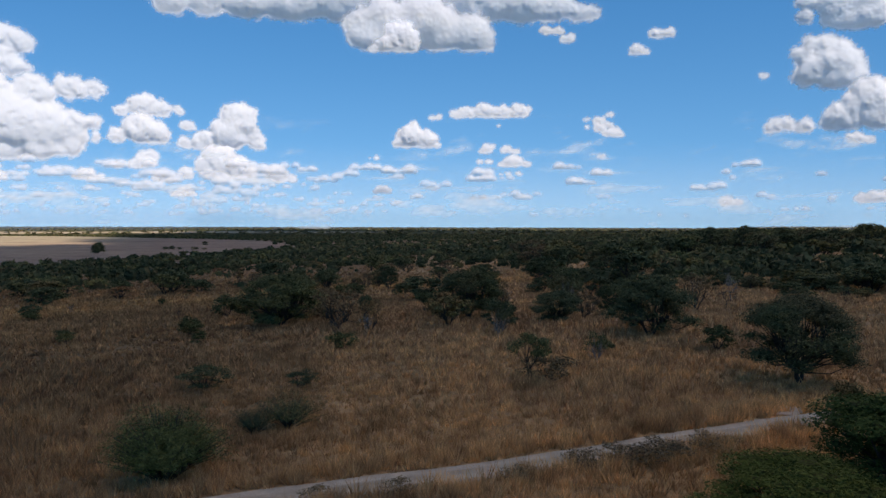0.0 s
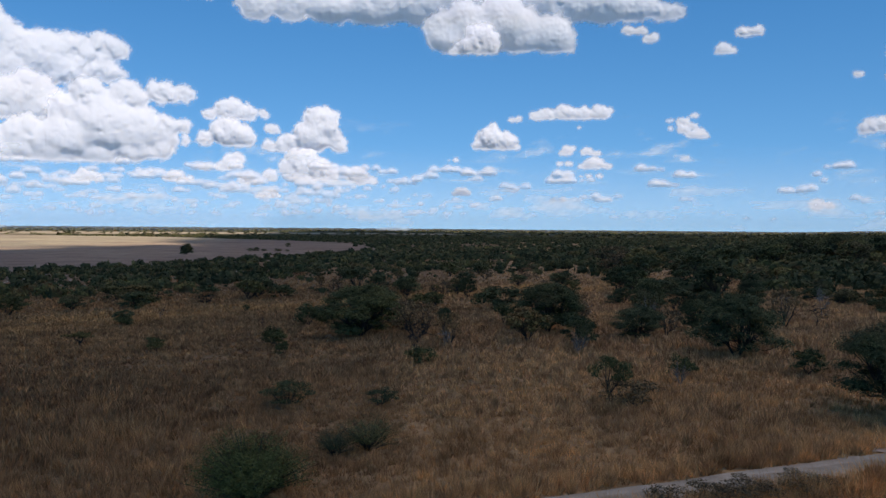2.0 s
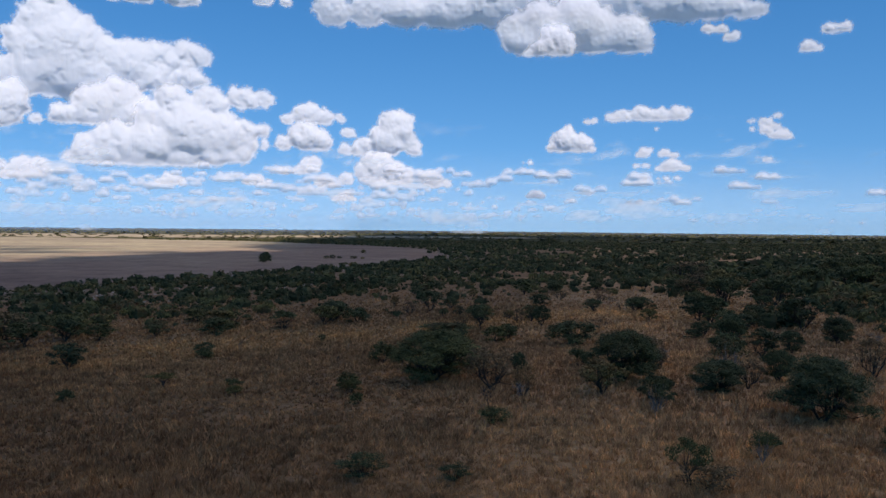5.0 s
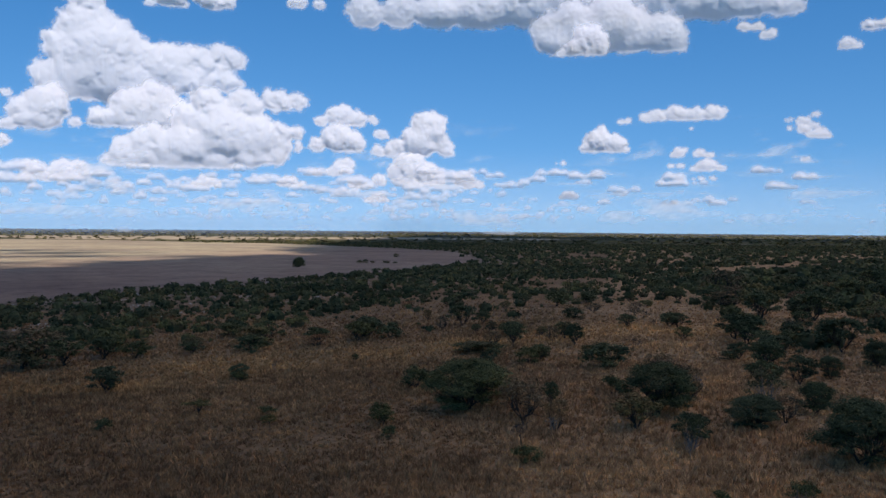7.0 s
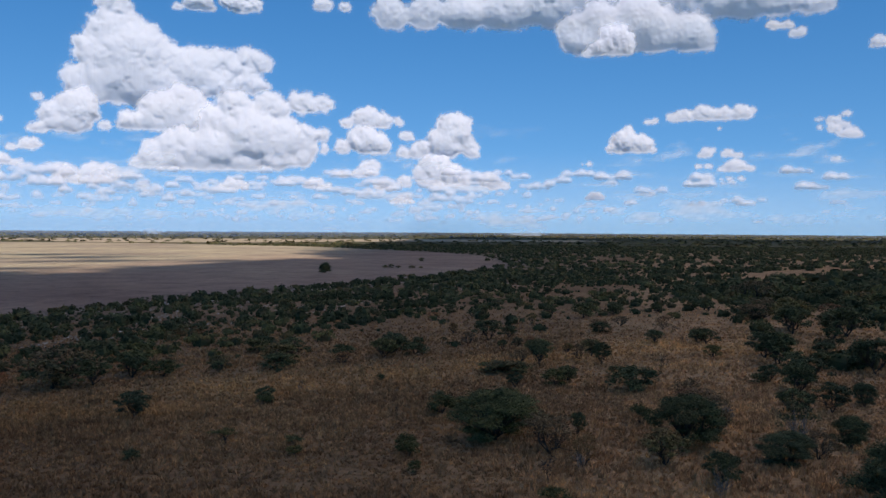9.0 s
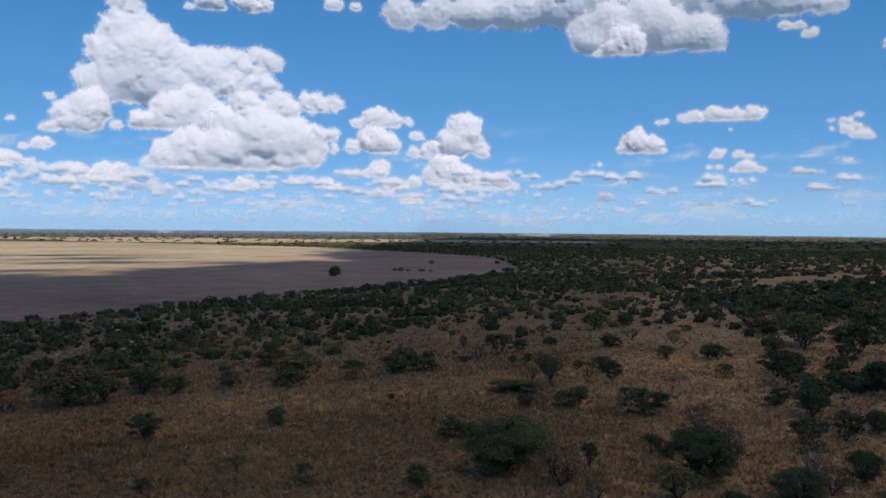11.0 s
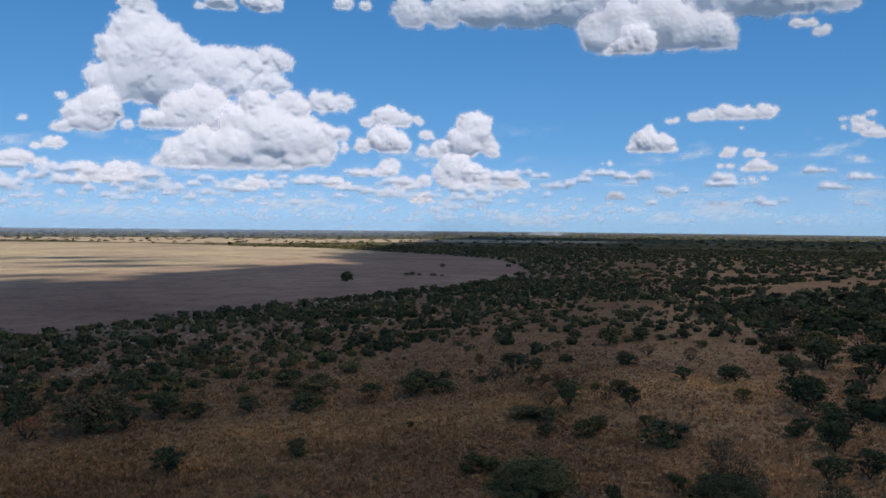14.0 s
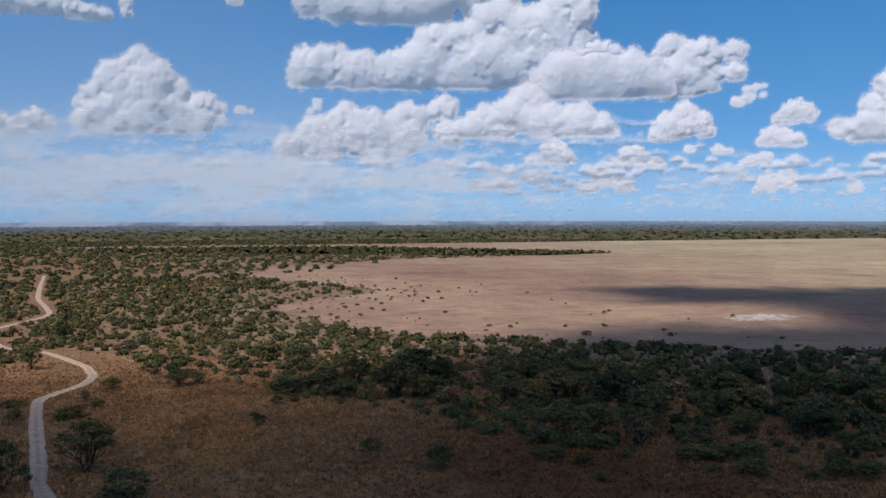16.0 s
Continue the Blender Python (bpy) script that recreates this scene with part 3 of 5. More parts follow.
def build_pan():
    """The bare clay pan: a flat sheet with an uneven shore, just proud of the plain."""
    outline = []
    for k, (x, y) in enumerate(PAN):
        s = 5.0 * noise.noise((x * 0.03, y * 0.03, 3.0)) + 2.5 * noise.noise((x * 0.11, y * 0.11, 8.0))
        outline.append((x + s, y + s * 0.7))
    bm = bmesh.new()
    ring = [bm.verts.new((x, y, 0)) for x, y in outline]
    bm.faces.new(ring)
    bmesh.ops.triangulate(bm, faces=bm.faces[:])
    for step in range(3):
        bmesh.ops.subdivide_edges(bm, edges=[e for e in bm.edges if e.calc_length() > 120], cuts=1)
        bmesh.ops.triangulate(bm, faces=bm.faces[:])
    for v in bm.verts:
        v.co.z = float(terrain(v.co.x, v.co.y)) + 0.25
    me = bpy.data.meshes.new("clay_pan")
    bm.normal_update()
    if sum(f.normal.z for f in bm.faces) < 0:
        bmesh.ops.reverse_faces(bm, faces=bm.faces[:])
    bm.to_mesh(me)
    bm.free()
    me.materials.append(M_PAN)
    tagged(new("clay_pan", me), "bare pinkish-beige clay pan, flat and dry", "dry pan", kind="structure")


def build_track():
    """A sandy two-rut track: ruts pressed in, a low crown between them, crumbled edges."""
    prof = [(-1.38, 0.02), (-1.05, 0.08), (-0.66, 0.03), (-0.2, 0.10), (0.2, 0.10), (0.66, 0.03), (1.05, 0.08), (1.38, 0.02)]
    d = np.gradient(ROAD, axis=0)
    d /= np.linalg.norm(d, axis=1, keepdims=True)
    side = np.stack([-d[:, 1], d[:, 0]], 1)
    v = []
    for i, (p, s) in enumerate(zip(ROAD, side)):
        for k, (o, z) in enumerate(prof):
            if k in (0, len(prof) - 1):
                o *= 1 + 0.26 * noise.noise((p[0] * 0.22, p[1] * 0.22, k))
            q = p + s * o
            v.append((q[0], q[1], float(terrain(*q)) + z + 0.03))
    m = len(prof)
    f = [(i * m + k, i * m + k + 1, (i + 1) * m + k + 1, (i + 1) * m + k) for i in range(len(ROAD) - 1) for k in range(m - 1)]
    me = with_values(mesh_of("dirt_track", v, f, M_ROAD, True), "ridge", np.tile([0.5, 0.25, 0, 0.8, 0.8, 0, 0.25, 0.5], len(ROAD)))
    tagged(new("dirt_track", me), "pale sandy two-rut track through dry grass", "track", kind="structure")


def crust(name, cx, cy, rx, ry, turn, seed, lift, label, mat):
    """A thin pale crust with a ragged outline."""
    bm = bmesh.new()
    c = bm.verts.new((cx, cy, float(terrain(cx, cy)) + lift + 0.04))
    ring = []
    for k in range(48):
        a = 2 * math.pi * k / 48
        q = 0.75 + 0.55 * noise.noise((math.cos(a) * 1.6 + seed, math.sin(a) * 1.6, seed)) + 0.2 * noise.noise((math.cos(a) * 6, math.sin(a) * 6, seed))
        u, w = rx * q * math.cos(a), ry * q * math.sin(a)
        x, y = cx + u * math.cos(turn) - w * math.sin(turn), cy + u * math.sin(turn) + w * math.cos(turn)
        ring.append(bm.verts.new((x, y, float(terrain(x, y)) + lift)))
    for k in range(48):
        bm.faces.new((c, ring[k], ring[(k + 1) % 48]))
    me = bpy.data.meshes.new(name)
    bm.to_mesh(me)
    bm.free()
    me.materials.append(mat)
    tagged(new(name, me), label, "bare patch", kind="structure")


build_ground()
build_pan()
build_track()

def salt_flakes(r):
    """Ragged little plates of white salt, strewn over a low spot of the pan."""
    k = 190
    q, a = np.sqrt(r.uniform(0, 1, k)), r.uniform(0, 2 * math.pi, k)
    x, y = -360 + 13 * q * np.cos(a) - 4 * q * np.sin(a), 232 + 21 * q * np.sin(a)
    size = r.uniform(0.5, 1.0, k) * (3.4 - 2.4 * q)
    w = np.linspace(0, 2 * math.pi, 9, endpoint=False)[None, :] + r.uniform(0, 6, (k, 1))
    rad = size[:, None] * r.uniform(0.45, 1.2, (k, 9))
    px, py = x[:, None] + 0.7 * rad * np.cos(w), y[:, None] + 1.5 * rad * np.sin(w)
    rim = np.stack([px, py, terrain(px, py) + 0.28], 2)
    top = np.stack([x, y, terrain(x, y) + 0.32], 1)[:, None, :]
    v = np.concatenate([rim, top], 1).reshape(-1, 3)
    f = np.array([[i * 10 + j, i * 10 + (j + 1) % 9, i * 10 + 9] for i in range(k) for j in range(9)])
    tagged(new("salt_flakes", mesh_of("salt_flakes", v, f, M_SALT)), "white salt crust in flakes on the pan", "salt", kind="stuff")


salt_flakes(np.random.default_rng(33))
crust("open_grassland", -900, 2060, 1150, 400, 0.44, 9.0, 0.6, "pale open grassland beyond the pan", M_STRAW)
crust("bare_patch", 20.5, 50.3, 2.4, 1.0, 0.5, 5.0, 0.07, "pale bare sand beside the track", M_ROAD)


# ---- clouds ----
def softened(a, cells):
    """a, blurred over so many cells."""
    k = np.exp(-0.5 * (np.arange(-3 * cells, 3 * cells + 1) / cells) ** 2)
    k /= k.sum()
    m = len(k) // 2
    for axis in (0, 1):
        pad = np.pad(a, [(m, m) if ax == axis else (0, 0) for ax in (0, 1)], mode="edge")
        n = a.shape[axis]
        a = sum(w * (pad[i:i + n] if axis == 0 else pad[:, i:i + n]) for i, w in enumerate(k))
    return a


def largest(mask):
    """The largest connected piece of a mask."""
    lab = np.where(mask, np.arange(1, mask.size + 1).reshape(mask.shape), 0)
    while True:
        n = lab.copy()
        n[1:] = np.maximum(n[1:], lab[:-1])
        n[:-1] = np.maximum(n[:-1], lab[1:])
        n[:, 1:] = np.maximum(n[:, 1:], n[:, :-1])
        n[:, :-1] = np.maximum(n[:, :-1], n[:, 1:])
        n *= mask
        if (n == lab).all():
            break
        lab = n
    v, c = np.unique(lab[lab > 0], return_counts=True)
    return lab == v[c.argmax()]


def vapour(name, U, V, T, A, far, mat):
    """A body of vapour over a grid of bearings U and heights V (degrees): T is how far it bulges, A how dense it is."""
    d = (far + 25 * V) * (1 - np.radians(T))
    a, e = np.radians(U), np.radians(V)
    p = np.stack([d * np.sin(a) * np.cos(e), d * np.cos(a) * np.cos(e), 25 + d * np.sin(e)], 2).reshape(-1, 3)
    n, m = U.shape
    i, j = np.meshgrid(np.arange(n - 1), np.arange(m - 1), indexing="ij")
    f = np.stack([i * m + j, i * m + j + 1, (i + 1) * m + j + 1, (i + 1) * m + j], 2).reshape(-1, 4)
    flat = A.ravel()
    f = f[flat[f].max(axis=1) > 0.004]
    keep, back = np.unique(f, return_inverse=True)
    p, flat = p[keep], flat[keep]
    base = np.array([p[:, 0].mean(), p[:, 1].mean(), p[:, 2].min()])
    me = mesh_of(name, p - base, back.reshape(f.shape), mat, True)
    me.attributes.new("vapour", 'FLOAT', 'POINT').data.foreach_set("value", flat.astype(np.float32))
    ob = new(name, me)
    ob.location = base
    return ob


UNDER = 0.17     # how far the top of a cloud seen from below hangs over


def cloud(puffs, far=4150.0, label="white cumulus cloud", base=None, under=0.0):
    """A heap of billows. puffs: bearing to the right of the first view, height above level, and half-width, in degrees;
    base: the height of its flat underside; under: how far it hangs over the viewer."""
    seed = int(abs(puffs[0][0] * 100)) + len(puffs)
    r = np.random.default_rng(seed)
    small = max(q for _, _, q in puffs) < 0.62
    puffs = [(a, e, (1.05 if small else 1.16) * q) for a, e, q in puffs]
    if base is not None:     # the body below each top
        puffs += [(a + r.normal(0, 0.25 * q), base + 0.55 * (e - base), 0.92 * q) for a, e, q in puffs if e - base > 0.85 * q]
    p = np.array(puffs)
    big = p[:, 2].max()
    wide = 1.5 if small else 1.12
    step = min(0.066, max(0.044, big * 0.052))
    base = (p[:, 1] - 0.7 * p[:, 2]).min() if base is None else base
    m = 0.4 * big + 0.12
    U, V = np.meshgrid(np.arange((p[:, 0] - wide * p[:, 2]).min() - m, (p[:, 0] + wide * p[:, 2]).max() + m, step),
                       np.arange(base - 0.25 * big - 0.1, (p[:, 1] + p[:, 2]).max() + m, step), indexing="ij")
    s = 1.0 / (0.45 * big + 0.25)
    amp = (0.33 if small else 0.23) * (0.45 * big + 0.25)
    wu = U + amp * fractal(U * s * 1.3, V * s * 1.3, seed, 6, 0.66)
    wv = V + amp * fractal(U * s * 1.3 + 40, V * s * 1.3, seed + 50, 6, 0.66)
    heap, lobes, knobs, C = (np.zeros(U.shape) for k in range(4))

    def ball(field, a, e, q, gain, squash=1.0, solid=1.0, sag=0.85):
        i0, i1 = np.clip(np.searchsorted(U[:, 0], (a - wide * q - 2 * amp, a + wide * q + 2 * amp)), 0, U.shape[0])
        j0, j1 = np.clip(np.searchsorted(V[0], (e - q - 2 * amp, e + q + 2 * amp)), 0, U.shape[1])
        if i1 <= i0 or j1 <= j0:
            return
        w = (slice(i0, i1), slice(j0, j1))
        dv = wv[w] - e
        du = ((wu[w] - a) / wide) ** 2
        h = 1 - (du + (dv * np.where(dv < 0, squash, 1.0)) ** 2) / (q * q)
        deep = 1 - (du + (dv * np.where(dv < 0, sag, 1.0)) ** 2) / (q * q)
        field[w] = np.maximum(field[w], np.where(h > 0, gain * q * np.sqrt(np.maximum(deep, 0)), 0))
        C[w] = np.maximum(C[w], solid * np.sqrt(np.maximum(h, 0)))

    for a, e, q in puffs:
        ball(heap, a, e, q, r.uniform(0.55, 1.45), 1.2)
        for k in range(26 if q > 0.7 else 16 if q > 0.35 else 8):
            w, out = r.uniform(-0.35, math.pi + 0.35), math.sqrt(r.uniform(0.22, 1))     # billows crowd along its upper rim
            sq = q * r.uniform(0.22, 0.42) * (1.1 - 0.35 * out)
            sa, se = a + 0.95 * wide * q * out * math.cos(w), e + 0.95 * q * out * math.sin(w)
            ball(lobes, sa, se, sq, r.uniform(0.7, 1.25), 0.6, 1.0, 0.45)
            if sq > 3 * step:
                for i in range(7):
                    w2, o2 = r.uniform(0, 2 * math.pi), math.sqrt(r.uniform(0, 1))
                    ball(knobs, sa + sq * o2 * math.cos(w2), se + sq * o2 * math.sin(w2), sq * r.uniform(0.25, 0.5), 0.9, 0.7, 0.6, 0.5)
    floor = base + (0.06 * big + 0.03) * fractal(U * s * 2.5, V * 0, seed + 9, 4)
    foot = smooth(-0.06 * big - 0.03, 0.34 * big + 0.10, V - floor)
    core = softened((C * np.sqrt(foot) > 0.18).astype(float), 2)
    ragged = fractal(U * s * 5, V * s * 5, seed + 61, 4, 0.65)
    A = smooth(0.18, 0.80, core + 0.42 * ragged * smooth(0, 0.1, core) * (1 - core))
    halo = softened(core, max(2, int(0.12 * big / step)))
    wisp = smooth(0.10, 0.75, halo + 0.46 * fractal(U * s * 2.2, V * s * 3.0, seed + 33, 6, 0.62) - 0.05)
    A = np.maximum(A, 0.55 * wisp * smooth(0.02, 0.25, halo))
    k = max(2, int((0.11 + 0.5 * under) * big / step))
    top = np.where(C > 0.18, V, base).max(axis=1, keepdims=True)
    crest = 0.40 + 0.75 * smooth(0.05, 0.60, (V - base) / np.maximum(top - base, 0.3))     # crisp above, smooth towards the shaded base
    T = 0.95 * softened(heap * (0.62 + 0.38 * foot), k) + crest * ((0.95 - 3.4 * under) * softened(lobes, max(1, k // 4)) + (0.70 - 3 * under) * softened(knobs, 1))
    solid = (core > 0.45).astype(float)
    beside = softened(solid, 3)
    mean = softened(T * solid, 3) / np.maximum(beside, 1e-3)     # carries the depth of the body out over its ragged rim
    rim = smooth(0.98, 0.60, beside)
    T = T * (1 - rim) + mean * rim
    A = A * smooth(0.03, 0.22, beside)
    one = largest(softened(A, 3) > 0.006)
    A = np.where(one, np.maximum(A, 0.005), 0)
    lower = softened(np.minimum(V - base, 0.5 * (softened(top, k)[:, :1] - base)), k)
    T = (0.34 if small else 0.44) * T + under * (V - V.min()) + (0 if under or small else 0.08) * lower + 0.030 * crest * min(big, 1.2) * softened(fractal(U * s * 2.6, V * s * 3.0, seed + 20, 4, 0.6, True), 1)
    return tagged(vapour("cloud", U, V, T, A, far, M_CLOUD), label, "cloud", "clouds in the sky")


cloud([(-35.63, 13.9, 0.73), (-36.15, 12.37, 0.80), (-35.16, 12.26, 1.02), (-36.35, 10.56, 1.26), (-34.52, 10.83, 1.54), (-35.36, 9.13, 1.68),
       (-32.62, 10.16, 1.33), (-30.86, 10.12, 1.12), (-29.07, 10.36, 0.9), (-27.25, 10.67, 0.76), (-26.23, 10.58, 0.42), (-37.3, 8.72, 1.08), (-31.74, 9.0, 0.97),
       (-33.38, 8.63, 0.96)], 4260, "towering white cumulus cloud with a narrow peak", 7.51)
cloud([(-37.76, 7.38, 0.9), (-38.92, 6.79, 0.68), (-40.01, 5.93, 0.39), (-39.94, 7.85, 0.28), (-37.2, 6.82, 0.51)], 4180, "ragged white skirt of a towering cumulus", 5.65)
cloud([(-31.49, 7.94, 0.93), (-32.68, 7.38, 1.0), (-34.61, 6.57, 0.62), (-36.2, 6.21, 0.33), (-30.67, 7.33, 0.93)], 4150, "small bright cumulus before a towering one", 6.07)
cloud([(-22.4, 8.15, 0.46), (-23.83, 8.11, 0.72), (-25.95, 7.67, 0.95), (-28.15, 7.95, 0.83), (-29.06, 6.38, 1.2), (-31.48, 4.97, 1.15), (-33.23, 4.48, 0.81),
       (-34.1, 4.09, 0.37), (-27.23, 6.07, 1.36), (-25.31, 5.76, 1.18), (-23.51, 5.21, 0.61), (-29.7, 4.74, 1.05), (-32.26, 4.07, 0.59),
       (-27.88, 4.57, 0.83)], 4080, "broad white cumulus cloud heaped over a grey base", 3.64)
cloud([(-19.65, 5.81, 0.88), (-21.17, 5.33, 0.46), (-22.31, 5.16, 0.31)], 3850, "small white cumulus cloud", 4.92)
cloud([(-19.67, 7.47, 0.58), (-18.52, 7.23, 0.46), (-20.81, 7.03, 0.31), (-17.34, 7.25, 0.23)], 3850, "small white cumulus cloud", 6.65)
cloud([(-16.87, 6.2, 0.31)], 3850, "small white cumulus cloud", 5.86)
cloud([(-13.62, 6.65, 0.88), (-14.26, 5.73, 0.85), (-15.82, 5.26, 0.58), (-12.45, 5.26, 0.42), (-17.05, 5.06, 0.31)], 3850, "small white cumulus cloud", 4.67)
cloud([(-14.74, 3.98, 0.85), (-15.5, 3.44, 0.65), (-12.96, 3.16, 0.42), (-13.58, 3.61, 0.58), (-16.95, 3.2, 0.35)], 3850, "small white cumulus cloud", 2.72)
cloud([(-19.3, 4.08, 0.46), (-20.09, 3.61, 0.31), (-21.16, 3.55, 0.23)], 3850, "small white cumulus cloud", 3.34)
cloud([(-11.24, 3.25, 0.5), (-10.89, 2.83, 0.27), (-10.09, 2.87, 0.19)], 3850, "small white cumulus cloud", 2.57)
cloud([(-38.48, 3.4, 0.43), (-39.06, 2.85, 0.25), (-36.83, 3.42, 0.51), (-36.13, 3.51, 0.44), (-37.82, 2.89, 0.29)], 3850, "small white cumulus cloud", 2.61)
cloud([(-40.39, 4.95, 0.42), (-41.45, 4.72, 0.21)], 3850, "small white cumulus cloud", 4.58)
cloud([(-42.37, 3.96, 0.49), (-42.98, 4.07, 0.34), (-41.2, 3.78, 0.25)], 3850, "small white cumulus cloud", 3.56)
cloud([(-42.12, 6.41, 0.17)], 3850, "small white cumulus cloud", 6.24)
cloud([(-22.93, 2.92, 0.38), (-23.5, 2.76, 0.23), (-22.18, 2.7, 0.23)], 3850, "small white cumulus cloud", 2.58)
cloud([(-28.32, 2.81, 0.41), (-28.9, 2.62, 0.26), (-27.66, 2.64, 0.26)], 3850, "small white cumulus cloud", 2.44)
cloud([(-17.02, 1.89, 0.38), (-17.59, 1.73, 0.23)], 3850, "small white cumulus cloud", 1.58)
cloud([(-18.56, 2.79, 0.35), (-17.79, 2.65, 0.23)], 3850, "small white cumulus cloud", 2.49)
cloud([(-2.02, 6.45, 0.3), (-2.23, 5.86, 0.6), (-1.24, 5.44, 0.64), (-2.98, 5.28, 0.38), (-0.45, 5.18, 0.26)], 3800, "small white cumulus cloud", 4.97)
cloud([(-0.73, 6.97, 0.19), (-0.3, 7.07, 0.15)], 3800, "small white cumulus cloud", 6.86)
cloud([(0.76, 7.23, 0.26), (1.57, 7.39, 0.37), (2.79, 7.5, 0.44), (3.99, 7.39, 0.4), (5.11, 7.49, 0.4), (5.61, 7.51, 0.22)], 3800, "small white cumulus cloud", 6.98)
cloud([(3.04, 5.02, 0.29), (2.56, 4.74, 0.15)], 3800, "small white cumulus cloud", 4.62)
cloud([(4.24, 4.85, 0.29), (4.92, 4.73, 0.22)], 3800, "small white cumulus cloud", 4.6)
cloud([(4.77, 4.09, 0.4), (4.06, 3.85, 0.26), (5.61, 3.87, 0.25)], 3800, "small white cumulus cloud", 3.73)
cloud([(2.5, 4.05, 0.18), (3.09, 4.04, 0.18)], 3800, "small white cumulus cloud", 3.94)
cloud([(4.41, 3.24, 0.15), (5.09, 3.23, 0.18), (3.83, 3.2, 0.11)], 3800, "small white cumulus cloud", 3.13)
cloud([(3.74, 6.44, 0.11)], 3800, "small white cumulus cloud", 6.36)
cloud([(-4.51, 4.32, 0.15), (-4.99, 4.25, 0.11)], 3800, "small white cumulus cloud", 4.17)
cloud([(-4.11, 2.18, 0.3), (-4.48, 2.03, 0.19), (-3.7, 2.11, 0.15)], 3800, "small white cumulus cloud", 1.92)
cloud([(10.46, 6.72, 0.28), (11.13, 7.1, 0.21), (9.64, 6.83, 0.14), (11.4, 6.01, 0.31), (11.83, 5.75, 0.21), (10.97, 5.89, 0.21)], 3800, "small white cumulus cloud", 5.65)
cloud([(10.73, 4.36, 0.14), (10.42, 4.34, 0.11)], 3800, "small white cumulus cloud", 4.26)
cloud([(2.03, 1.61, 0.15), (2.72, 1.65, 0.18)], 3800, "small white cumulus cloud", 1.5)
cloud([(-17.9, 14.24, 0.85), (-15.61, 13.99, 1.0), (-12.94, 14.0, 1.15), (-9.9, 14.16, 1.38), (-6.9, 14.64, 1.75), (-3.95, 14.89, 1.89), (-0.68, 14.57, 1.87),
       (2.48, 14.55, 1.7), (5.2, 14.35, 1.38), (7.19, 14.02, 1.01), (8.8, 13.71, 0.64),
       (9.9, 13.67, 0.42)], 4700, "broad flat cloud with a mauve-grey underside", 13.08, under=UNDER)
cloud([(-5.39, 12.83, 0.99), (-2.81, 12.67, 1.28), (-0.29, 12.57, 1.35), (1.82, 12.6, 1.04), (-3.92, 13.49, 1.14),
       (-1.38, 13.56, 1.35)], 4620, "grey block of cloud hanging from a broad one", 11.37, under=UNDER)
cloud([(-2.88, 12.32, 0.83), (-3.9, 11.86, 0.49), (-2.25, 11.88, 0.49), (-4.88, 11.31, 0.27), (-4.55, 11.52, 0.27)], 4500, "bright lobe of cloud under a grey base", 11.32)
cloud([(8.23, 12.04, 0.29), (8.58, 12.22, 0.21)], 4850, "ragged scrap of white cloud", 11.86)
cloud([(6.82, 12.72, 0.25), (7.7, 12.58, 0.29)], 4850, "ragged scrap of white cloud", 12.38)
cloud([(-14.84, 13.57, 0.23), (-15.38, 13.7, 0.19)], 4850, "ragged scrap of white cloud", 13.35)
cloud([(-30.45, 14.21, 0.67), (-28.36, 14.42, 0.57), (-26.91, 14.38, 0.38), (-31.72, 13.7, 0.3)], 4850, "ragged scrap of white cloud", 13.73)
cloud([(-24.69, 14.57, 0.27), (-22.45, 14.56, 0.38), (-21.02, 14.47, 0.27)], 4850, "ragged scrap of white cloud", 14.16)
cloud([(23.83, 10.38, 0.96), (24.95, 9.69, 1.09), (25.52, 9.04, 0.77), (23.23, 9.47, 0.61)], 4150, "white cumulus cloud above a trailing one", 8.18)
cloud([(26.83, 7.68, 0.9), (26.11, 6.92, 0.84), (24.99, 6.65, 0.6), (23.15, 6.12, 0.43), (21.44, 6.12, 0.43), (22.17, 6.26, 0.29),
       (27.69, 6.9, 1.03)], 4100, "white cumulus cloud trailing low wisps", 5.57)
cloud([(20.74, 9.19, 0.22)], 3900, "small white cumulus cloud", 9.01)
cloud([(26.07, 5.1, 0.38), (26.75, 4.97, 0.24)], 3900, "small white cumulus cloud", 4.78)
cloud([(14.22, 12.17, 0.37), (14.97, 12.23, 0.26)], 3900, "small white cumulus cloud", 11.87)
cloud([(12.89, 11.24, 0.34), (13.4, 11.07, 0.23)], 3900, "small white cumulus cloud", 10.91)
cloud([(27.17, 1.52, 0.42), (26.41, 1.46, 0.31)], 3900, "small white cumulus cloud", 1.19)
cloud([(18.56, 1.32, 0.33), (19.25, 1.24, 0.26)], 3900, "small white cumulus cloud", 1.03)
cloud([(24.71, 13.14, 0.78), (23.17, 13.42, 0.43), (25.84, 12.05, 0.63), (26.69, 12.87, 0.83)], 4300, "grey-based cumulus cloud high up", 11.53, under=UNDER)
cloud([(-97.23, 9.69, 0.88), (-98.42, 8.72, 1.02), (-96.4, 8.82, 1.14), (-99.43, 7.84, 0.87), (-95.38, 8.02, 0.96), (-97.44, 7.37, 1.31), (-100.55, 7.23, 0.43),
       (-93.29, 7.39, 0.67), (-92.22, 7.24, 0.34), (-94.35, 6.78, 0.63), (-100.11, 6.07, 0.86), (-98.13, 5.94, 1.09), (-95.75, 6.23, 0.96),
       (-93.65, 6.29, 0.52)], 4200, "rounded white cumulus cloud above the bush", 5.34)
cloud([(-103.29, 6.14, 0.53), (-104.53, 5.54, 0.52), (-102.36, 5.98, 0.28), (-105.73, 5.69, 0.82)], 4250, "low cumulus cloud in the haze", 5.09)
